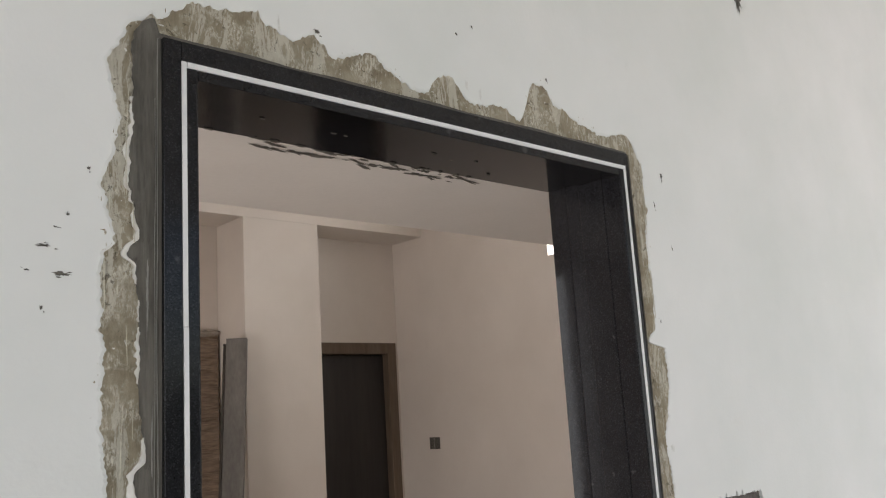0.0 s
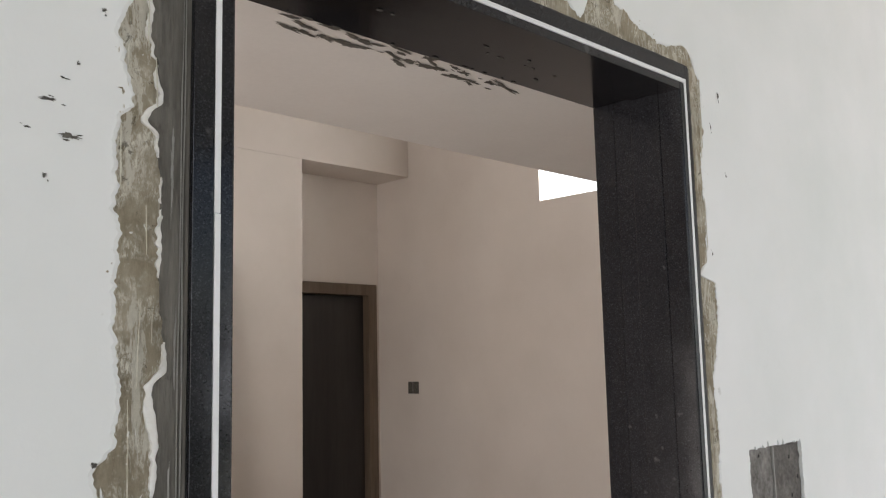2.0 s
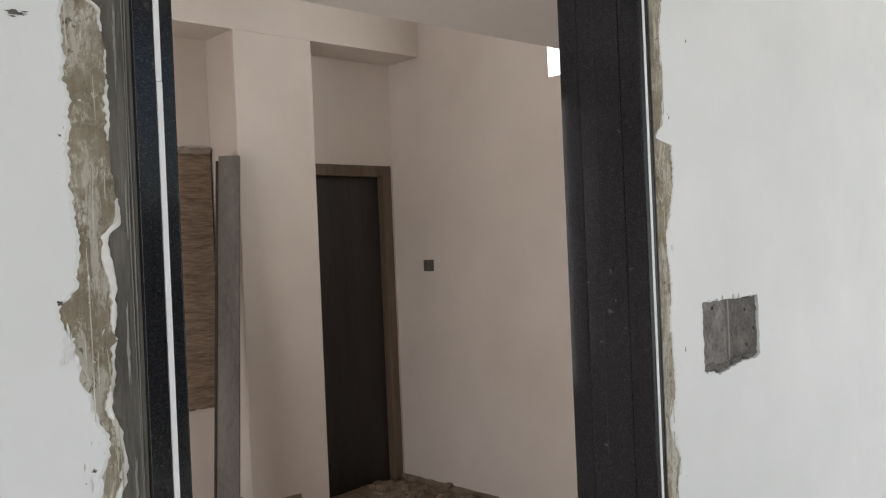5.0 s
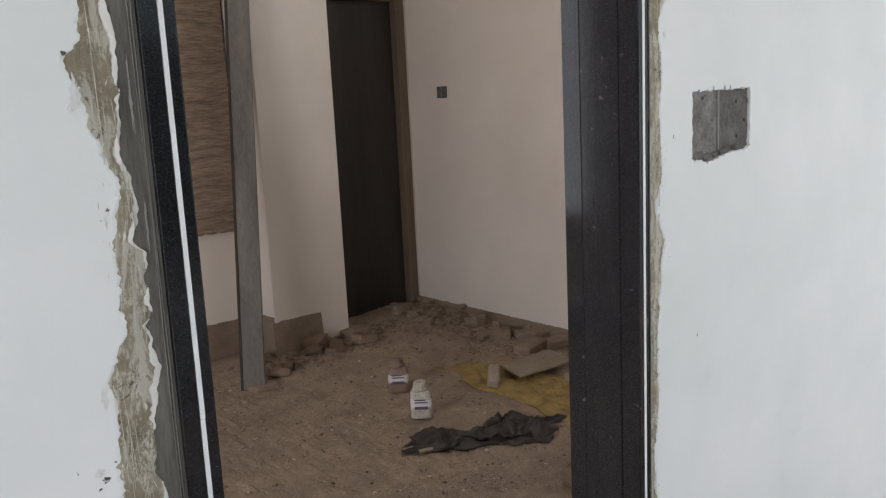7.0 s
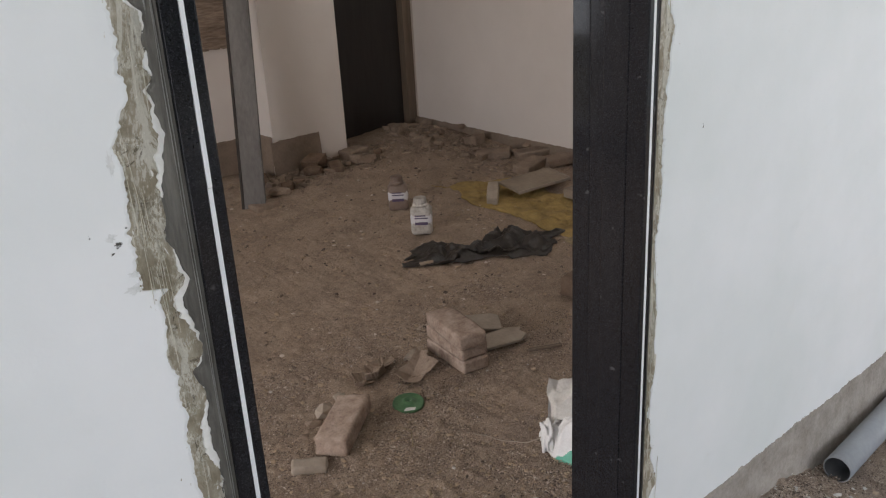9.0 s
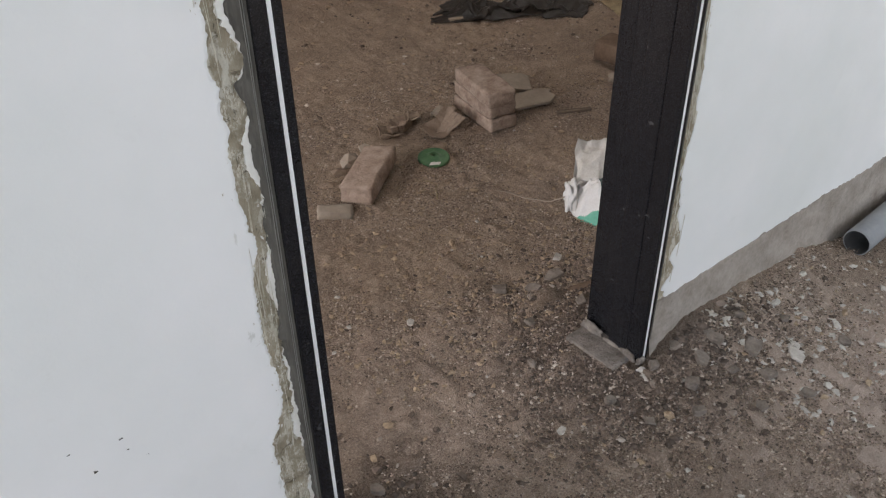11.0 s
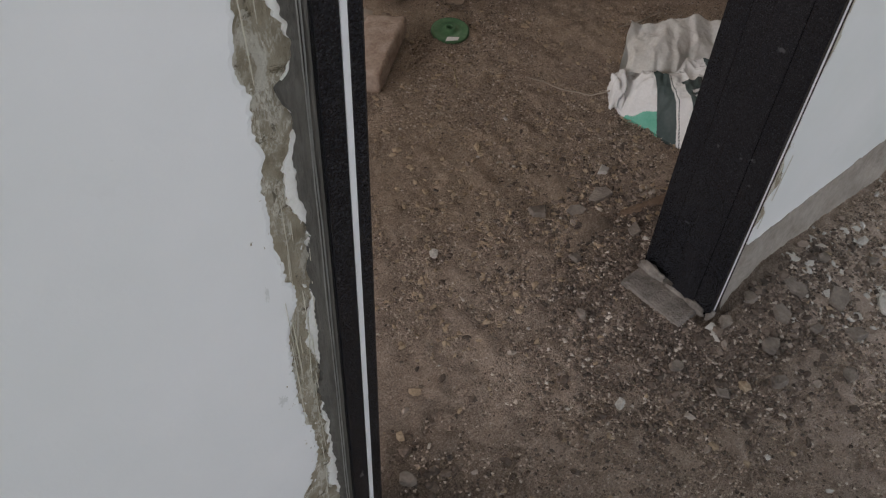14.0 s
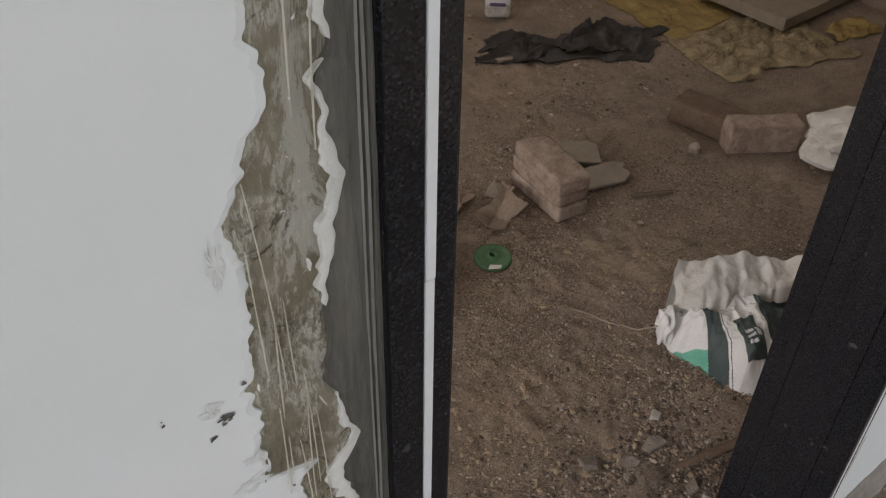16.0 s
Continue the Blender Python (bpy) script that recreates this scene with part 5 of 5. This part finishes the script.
def stalk(name, pts, r, mat, label):
    """A thin bent stalk through a few places."""
    bm, rings = bmesh.new(), []
    n = 24
    for i in range(n + 1):
        t = i / n * (len(pts) - 1)
        k = min(int(t), len(pts) - 2)
        p = Vector(pts[k]).lerp(Vector(pts[k + 1]), t - k) + 0.004 * noise.noise_vector(Vector((t * 2.5, r * 900, 0)))
        ahead = (Vector(pts[k + 1]) - Vector(pts[k])).normalized()
        side = ahead.cross(Vector((0, 0, 1))).normalized()
        rings.append([bm.verts.new(p + r * (1 - 0.4 * i / n) * (math.cos(a) * side + math.sin(a) * side.cross(ahead))) for a in (0, 1.26, 2.51, 3.77, 5.03)])
    for a, b in zip(rings, rings[1:]):
        for i in range(5):
            bm.faces.new((a[i], a[(i + 1) % 5], b[(i + 1) % 5], b[i]))
    bmesh.ops.recalc_face_normals(bm, faces=bm.faces)
    return thing(name, bm, mat, label, "stalk", "dry stalks on the floor", smooth=True)


stalk("stalk", ((1.585, 1.425, 0.045), (1.555, 1.46, 0.02), (1.52, 1.53, 0.012), (1.49, 1.62, 0.01)), 0.0022, M_TILE, "thin dry stalk lying against the cement bag")
stalk("stalk", ((1.83, 1.62, 0.012), (1.9, 1.6, 0.012), (1.97, 1.6, 0.012)), 0.0025, M_TILE, "thin dry stalk on the earth floor")
stalk("stalk", ((1.33, 1.69, 0.012), (1.37, 1.75, 0.014), (1.36, 1.8, 0.012)), 0.0018, M_STRAW, "thin dry stalk on the earth floor")

# two bricks and a second sack deeper in
thing("brick", brick_bm(0.228, 0.075, 0.1, 51, 0.004, frog=True), M_BRICK, "pinkish brick standing on its long edge", "brick", at=pose(2.482, 1.79, 0.0, 0, 0, -34), smooth=True)
thing("brick", brick_bm(0.235, 0.11, 0.075, 55, 0.004), M_BRICKDARK, "dull brown brick lying in the dust", "brick", at=pose(2.455, 1.96, 0.0, 0, 0, -82), smooth=True)
thing("brick_fragment", chunk_bm(0.05, 0.04, 0.03, 9), M_TILE, "pale broken brick fragment on the earth floor", "rubble", at=pose(2.3, 1.89, 0, 0, 0, 20))
thing("white_sack", bag_bm(2.685, 1.56, 0.36, 0.22, 0.15, -30, 13.0, 0.25), M_BAGDUST, "crumpled dirty white sack on the earth floor", "sack")

# plastic jerrycans


def jerrycan(name, m, mat, cap_mat, label):
    can = tagged(new(name), label, "jerrycan", "plastic jerrycans")
    can.matrix_world = m
    bm = boxed(-0.05, 0.05, -0.036, 0.036, 0, 0.14)
    bmesh.ops.bevel(bm, geom=list(bm.edges), offset=0.018, segments=4, affect="EDGES", profile=0.5)
    for v in bm.verts:
        if v.co.z > 0.125:
            v.co.x *= 0.88
            v.co.y *= 0.9
    part("body", bm, mat, can, smooth=True)
    bm = bmesh.new()
    cyl(bm, 0.038, 0.033, 0.014, 28, Matrix.Translation((-0.003, 0, 0.144)))
    part("shoulder", bm, mat, can, smooth=True)
    bm = bmesh.new()
    cyl(bm, 0.031, 0.03, 0.026, 28, Matrix.Translation((-0.003, 0, 0.163)))
    bmesh.ops.bevel(bm, geom=[e for e in bm.edges if all(v.co.z > 0.17 for v in e.verts)], offset=0.003, segments=2, affect="EDGES")
    part("cap", bm, cap_mat, can)
    lab = part("label", boxed(-0.0507, 0.0507, -0.0367, 0.0367, 0.045, 0.112, bevel=0.018), M_LABEL, can, "white printed label")
    for z0, z1, x1 in ((0.052, 0.066, 0.046), (0.082, 0.088, 0.03), (0.094, 0.1, 0.02)):
        part("print_bar", boxed(-0.03, min(x1, 0.03), -0.0374, -0.0369, z0, z1), M_PRINT, lab, "violet bar of print")
        part("print_bar", boxed(-0.0514, -0.0509, -0.017, 0.017, z0, z1), M_PRINT, lab, "violet bar of print")
    return can


jerrycan("jerrycan", pose(2.475, 3.0, 0.003, 0, 0, -42), M_CAN, M_CAN, "off-white plastic jerrycan with a printed label")
jerrycan("jerrycan", pose(2.62, 3.355, 0.003, 0, 0, -40), M_CANBROWN, M_CANBROWN, "brown-stained plastic jerrycan with a white label")

# rubble by the column, in the corner and along the side wall
rng = random.Random(11)
for k in range(34):
    u = rng.random()
    x, y = 2.28 + 0.8 * u + rng.uniform(-0.1, 0.06), 4.12 + 0.15 * u + rng.uniform(-0.14, 0.12)
    big = rng.random() ** 1.6
    lx = 0.05 + 0.1 * big
    ly, lz = lx * rng.uniform(0.5, 0.8), lx * rng.uniform(0.35, 0.55)
    broken = brick_bm(lx, ly, lz, k * 2.1, 0.006, chip=lx * 0.4) if k % 2 else chunk_bm(lx, ly, lz, k * 2.1, 2, 0.3)
    thing("rubble_piece", broken, rng.choice((M_RUBBLE, M_RUBBLE, M_BRICKDARK)),
          "dusty piece of broken masonry at the foot of the column", "rubble", "rubble by the column",
          at=pose(x, y, ground_z(x, y) - 0.006 + (0.03 if k % 5 == 0 else 0), rng.uniform(-12, 12), rng.uniform(-12, 12), rng.uniform(0, 360)))
thing("brick", brick_bm(0.16, 0.11, 0.075, 61), M_RUBBLE, "dusty half brick at the foot of the column", "brick", at=pose(2.98, 4.23, 0.02, 0, 0, 12), smooth=True)
for k in range(34):
    x, y = rng.uniform(3.35, 3.82), rng.uniform(3.52, 4.56)
    lx = 0.035 + 0.08 * rng.random() ** 1.8
    ly, lz = lx * rng.uniform(0.5, 0.8), lx * rng.uniform(0.35, 0.55)
    broken = brick_bm(lx, ly, lz, k * 1.7, 0.006, chip=lx * 0.4) if k % 2 else chunk_bm(lx, ly, lz, k * 1.7 + 60, 2, 0.3)
    thing("rubble_piece", broken, M_RUBBLE,
          "dusty piece of broken masonry along the side wall", "rubble", "rubble by the side wall",
          at=pose(x, y, ground_z(x, y) - 0.005 + (0.03 if k % 4 == 0 else 0), rng.uniform(-15, 15), rng.uniform(-15, 15), rng.uniform(0, 360)))
for x, y, rz in ((3.57, 3.63, -50), (3.72, 3.46, -28), (3.72, 3.24, -20), (3.53, 3.3, 10)):
    thing("brick", brick_bm(0.2, 0.1, 0.05, x * 9), M_RUBBLE, "dusty brick lying along the side wall", "brick", "bricks by the side wall", at=pose(x, y, 0.01, 3, -4, rz), smooth=True)

# grey pipe along the wall
pipe = tagged(new("pvc_pipe"), "grey plastic drain pipe lying on the floor by the wall", "pipe")
pipe.matrix_world = pose(1.998, 0.79, 0.039, 0, 0, 3.0)
bm = bmesh.new()
seg = 36
tube = [(0.0, 0.0328), (0.0, 0.036), (0.95, 0.036), (0.95, 0.0328)]
rings = [[bm.verts.new((x, r * math.cos(2 * math.pi * i / seg), r * math.sin(2 * math.pi * i / seg))) for i in range(seg)] for x, r in tube]
for a, b in zip(rings, rings[1:]):
    for i in range(seg):
        bm.faces.new((a[i], b[i], b[(i + 1) % seg], a[(i + 1) % seg]))
bmesh.ops.recalc_face_normals(bm, faces=bm.faces)
part("tube", bm, M_PIPE, pipe, smooth=True)
# bore in a darker copy of the pipe grey, standing for shade inside
bm = bmesh.new()
rings = [[bm.verts.new((x, 0.0327 * math.cos(2 * math.pi * i / seg), 0.0327 * math.sin(2 * math.pi * i / seg))) for i in range(seg)] for x in (0.001, 0.95)]
for i in range(seg):
    bm.faces.new((rings[0][i], rings[0][(i + 1) % seg], rings[1][(i + 1) % seg], rings[1][i]))
part("bore", bm, M_PIPEIN, pipe, "inside of the pipe, shade painted in", True)

# larger loose stones by the jamb foot
def shard_corners(r, n, rg):
    return [(r * rg.uniform(0.65, 1.0) * math.cos(2 * math.pi * (i + rg.uniform(-0.25, 0.25)) / n), r * 0.75 * rg.uniform(0.65, 1.0) * math.sin(2 * math.pi * (i + rg.uniform(-0.25, 0.25)) / n)) for i in range(n)]


rng = random.Random(29)
SHARDS = ((1.395, 0.79, 0.034), (1.33, 0.775, 0.028), (1.46, 0.73, 0.035), (1.37, 0.715, 0.022), (1.31, 0.83, 0.022), (1.50, 0.80, 0.02), (1.42, 0.66, 0.026), (1.27, 0.745, 0.024), (1.53, 0.66, 0.03),
          (1.22, 0.69, 0.022), (1.34, 0.62, 0.022), (1.13, 0.74, 0.02), (1.60, 0.74, 0.02), (1.30, 1.10, 0.026), (1.33, 1.22, 0.032), (1.26, 1.22, 0.028), (1.19, 1.27, 0.03), (1.39, 1.27, 0.022),
          (1.10, 0.83, 0.018), (1.45, 0.58, 0.022), (0.60, 0.97, 0.02), (0.63, 0.88, 0.018), (1.66, 0.62, 0.022), (1.06, 1.02, 0.017), (1.16, 1.13, 0.022), (1.24, 0.83, 0.02))
for k, (x, y, s) in enumerate(SHARDS):
    thing("stone_shard", shard_bm(shard_corners(s, rng.choice((4, 5, 6)), rng), rng.uniform(0.007, 0.016), k), M_CHIP if k % 9 == 8 else M_SLATE,
          "pale angular cement shard on the gritty floor" if k % 9 == 8 else "grey-brown angular cement shard on the gritty floor", "stone", "shards by the doorway",
          at=pose(x, y, ground_z(x, y) + 0.001, rng.uniform(-14, 14), rng.uniform(-14, 14), rng.uniform(0, 360)))
for k, (x, y, s) in enumerate(((0.978, 0.842, 0.03), (0.95, 1.323, 0.028), (1.894, 0.868, 0.03), (1.62, 0.78, 0.03), (1.7, 0.66, 0.03), (1.56, 0.56, 0.028))):
    thing("stone", chunk_bm(s, s * 0.7, s * 0.4, k * 4.1, 1, 0.55), M_CHIP, "small pale stone on the gritty floor", "stone", "pale stones by the doorway", at=pose(x, y, ground_z(x, y) - 0.002, 0, 0, k * 57))
# dark brick colour stands for the shadow this lath lies in
thing("lath", brick_bm(0.24, 0.024, 0.016, 71, 0.002), M_BRICKDARK, "dusty wooden lath lying behind the jamb", "lath", at=pose(1.405, 1.132, 0.004, 0, -3, -15))


# ---- loose grit and gravel ----


def scatter(name, count, place, size, seed, label, mat=M_GRAVEL):
    rg = np.random.default_rng(seed)
    t = (1 + 5 ** 0.5) / 2
    ico = np.array([(-1, t, 0), (1, t, 0), (-1, -t, 0), (1, -t, 0), (0, -1, t), (0, 1, t), (0, -1, -t), (0, 1, -t), (t, 0, -1), (t, 0, 1), (-t, 0, -1), (-t, 0, 1)], float) / 1.9
    tri = [(0, 11, 5), (0, 5, 1), (0, 1, 7), (0, 7, 10), (0, 10, 11), (1, 5, 9), (5, 11, 4), (11, 10, 2), (10, 7, 6), (7, 1, 8), (3, 9, 4), (3, 4, 2), (3, 2, 6), (3, 6, 8), (3, 8, 9), (4, 9, 5), (2, 4, 11), (6, 2, 10), (8, 6, 7), (9, 8, 1)]
    verts, faces = [], []
    for k in range(count):
        x, y = place(rg)
        s = size(rg)
        p = ico * (1 + rg.uniform(-0.42, 0.42, (12, 1))) * np.array([1, rg.uniform(0.5, 0.9), rg.uniform(0.3, 0.6)]) * s / 2
        a = rg.uniform(0, 6.28)
        c, d = math.cos(a), math.sin(a)
        px, py = p[:, 0] * c - p[:, 1] * d, p[:, 0] * d + p[:, 1] * c
        base = 12 * k
        z = ground_z(x, y) + s * 0.1
        verts += [(x + u, y + v, z + w) for u, v, w in zip(px, py, p[:, 2])]
        faces += [(base + i, base + j, base + l) for i, j, l in tri]
    me = bpy.data.meshes.new(name)
    me.from_pydata(verts, [], faces)
    me.materials.append(mat)
    return tagged(new(name, me), label, "gravel", kind="stuff")


def fine_grit(name, count, place, low, high, seed, label, mat=M_GRAVEL):
    """Tiny angular grains, eight faces each."""
    rg = np.random.default_rng(seed)
    xy = place(rg, count)
    size = low + (high - low) * rg.random(count) ** 2.2
    base = np.array([(1, 0, 0), (0, 1, 0), (-1, 0, 0), (0, -1, 0), (0, 0, 1), (0, 0, -1)], float)
    tri = np.array([(0, 1, 4), (1, 2, 4), (2, 3, 4), (3, 0, 4), (1, 0, 5), (2, 1, 5), (3, 2, 5), (0, 3, 5)])
    p = base[None] * rg.uniform(0.6, 1.3, (count, 6, 1)) * np.array([1, 0.75, 0.55]) * (size / 2)[:, None, None]
    a = rg.uniform(0, 6.283, count)
    c, d = np.cos(a)[:, None], np.sin(a)[:, None]
    z = np.array([ground_z(x, y) for x, y in xy]) + size * 0.2 + 0.001
    verts = np.stack([p[:, :, 0] * c - p[:, :, 1] * d + xy[:, :1], p[:, :, 0] * d + p[:, :, 1] * c + xy[:, 1:], p[:, :, 2] + z[:, None]], axis=2).reshape(-1, 3)
    faces = (tri[None] + 6 * np.arange(count)[:, None, None]).reshape(-1, 3)
    me = bpy.data.meshes.new(name)
    me.from_pydata(verts.tolist(), [], faces.tolist())
    me.materials.append(mat)
    return tagged(new(name, me), label, "gravel", kind="stuff")


def open_floor(rg, n):
    xy = np.stack([rg.uniform(0.45, 2.3, 3 * n), rg.uniform(0.1, 2.4, 3 * n)], axis=1)
    patch = np.sin(xy[:, 0] * 9 + 2 * np.sin(xy[:, 1] * 5)) + np.sin(xy[:, 1] * 11 + 1.7 * np.sin(xy[:, 0] * 6))
    dark = np.exp(-((xy[:, 0] - 1.24) ** 2 + (xy[:, 1] - 0.98) ** 2) / 0.05)
    keep = (rg.random(3 * n) < (0.45 + 0.25 * patch) * (1 - 0.85 * dark)) & ~((xy[:, 1] > 0.85) & (xy[:, 1] < 1.03) & ((xy[:, 0] < 0.49) | (xy[:, 0] > 1.2)))
    return xy[keep][:n]


def jamb_floor(rg, n):
    xy = np.stack([rg.normal(1.26, 0.14, 3 * n), rg.normal(0.9, 0.11, 3 * n)], axis=1)
    keep = ~((xy[:, 1] > 0.83) & (xy[:, 1] < 1.03) & (xy[:, 0] > 1.2)) & (xy[:, 0] > 0.8)
    return xy[keep][:n]


def near_jamb(rg):
    while True:
        x, y = rg.normal(1.32, 0.16), rg.normal(0.86, 0.11)
        if not (x > XR - 0.06 and 0.845 < y < 1.03) and y < 1.4 and (y < 0.85 or x < XR - 0.05 or y > 1.03):
            return x, y


def over_floor(rg):
    while True:
        x, y = rg.uniform(0.3, 2.6), rg.uniform(-0.1, 2.6)
        if not (0.85 < y < 1.03 and not 0.49 < x < 1.2):
            return x, y


def deep_floor(rg):
    return rg.uniform(1.2, 3.9), rg.uniform(2.2, 4.4)


scatter("gravel", 2000, near_jamb, lambda r: 0.004 + 0.02 * r.random() ** 4, 1, "loose grey gravel and chips round the jamb foot")
scatter("grit", 5000, over_floor, lambda r: 0.0025 + 0.0085 * r.random() ** 3, 2, "fine loose grit on the earth floor", M_GRAIN)
scatter("grit", 5000, deep_floor, lambda r: 0.004 + 0.018 * r.random() ** 3, 3, "fine loose grit on the far floor", M_GRAIN)
scatter("clods", 1300, over_floor, lambda r: 0.006 + 0.02 * r.random() ** 3, 31, "dry earth clods over the floor", M_CLOD)
scatter("clods", 1500, deep_floor, lambda r: 0.006 + 0.022 * r.random() ** 3, 35, "dry earth clods over the far floor", M_CLOD)
scatter("clods", 2600, lambda r: (r.uniform(0.75, 1.9), 1.1 + abs(r.normal(0, 0.4))), lambda r: 0.004 + 0.013 * r.random() ** 2.5, 32, "dry earth clods inside the doorway", M_CLOD)
def outer_floor(rg, n):
    return np.stack([1.3 + np.abs(rg.normal(0, 0.4, n)), rg.uniform(0.1, 0.83, n)], axis=1)


fine_grit("fine_grit", 9000, outer_floor, 0.0025, 0.011, 24, "pale dusty grit in front of the wall", M_GRAIN)
scatter("chips", 420, lambda r: (1.4 + abs(r.normal(0, 0.3)), r.normal(0.68, 0.13)), lambda r: 0.006 + 0.02 * r.random() ** 2.5, 33, "pale grey stone chips in front of the wall", M_CHIP)
scatter("chips", 170, over_floor, lambda r: 0.005 + 0.012 * r.random() ** 3, 34, "pale stone chips over the earth floor", M_CHIP)
scatter("chips", 30, near_jamb, lambda r: 0.008 + 0.016 * r.random() ** 2, 4, "white putty chips among the gravel", M_CHIP)
scatter("gravel", 2600, lambda r: (r.normal(1.3, 0.2), r.normal(1.2, 0.1)), lambda r: 0.003 + 0.016 * r.random() ** 4, 5, "dark loose gravel inside the doorway")
count_open, count_jamb = 185000, 17000
fine_grit("fine_grit", count_open, lambda r, n: np.resize(open_floor(r, n), (n, 2)), 0.0018, 0.0085, 21, "fine angular grit over the earth floor", M_GRAIN)
fine_grit("fine_grit", count_jamb, lambda r, n: np.resize(jamb_floor(r, n), (n, 2)), 0.002, 0.013, 22, "coarse angular grit round the jamb foot")
scatter("gravel", 700, lambda r: (abs(r.normal(0, 0.13)) + 0.51, r.normal(0.88, 0.13)), lambda r: 0.004 + 0.02 * r.random() ** 4, 23, "dark clods and gravel inside the other jamb")
scatter("rubble_grit", 260, lambda r: (r.normal(2.7, 0.28), r.normal(4.12, 0.1)), lambda r: 0.012 + 0.04 * r.random() ** 2, 6, "small broken masonry at the foot of the column", M_RUBBLE)
scatter("rubble_grit", 420, lambda r: (3.72 - abs(r.normal(0, 0.22)), r.uniform(3.17, 4.5)), lambda r: 0.012 + 0.045 * r.random() ** 2, 7, "small broken masonry along the side wall", M_RUBBLE)
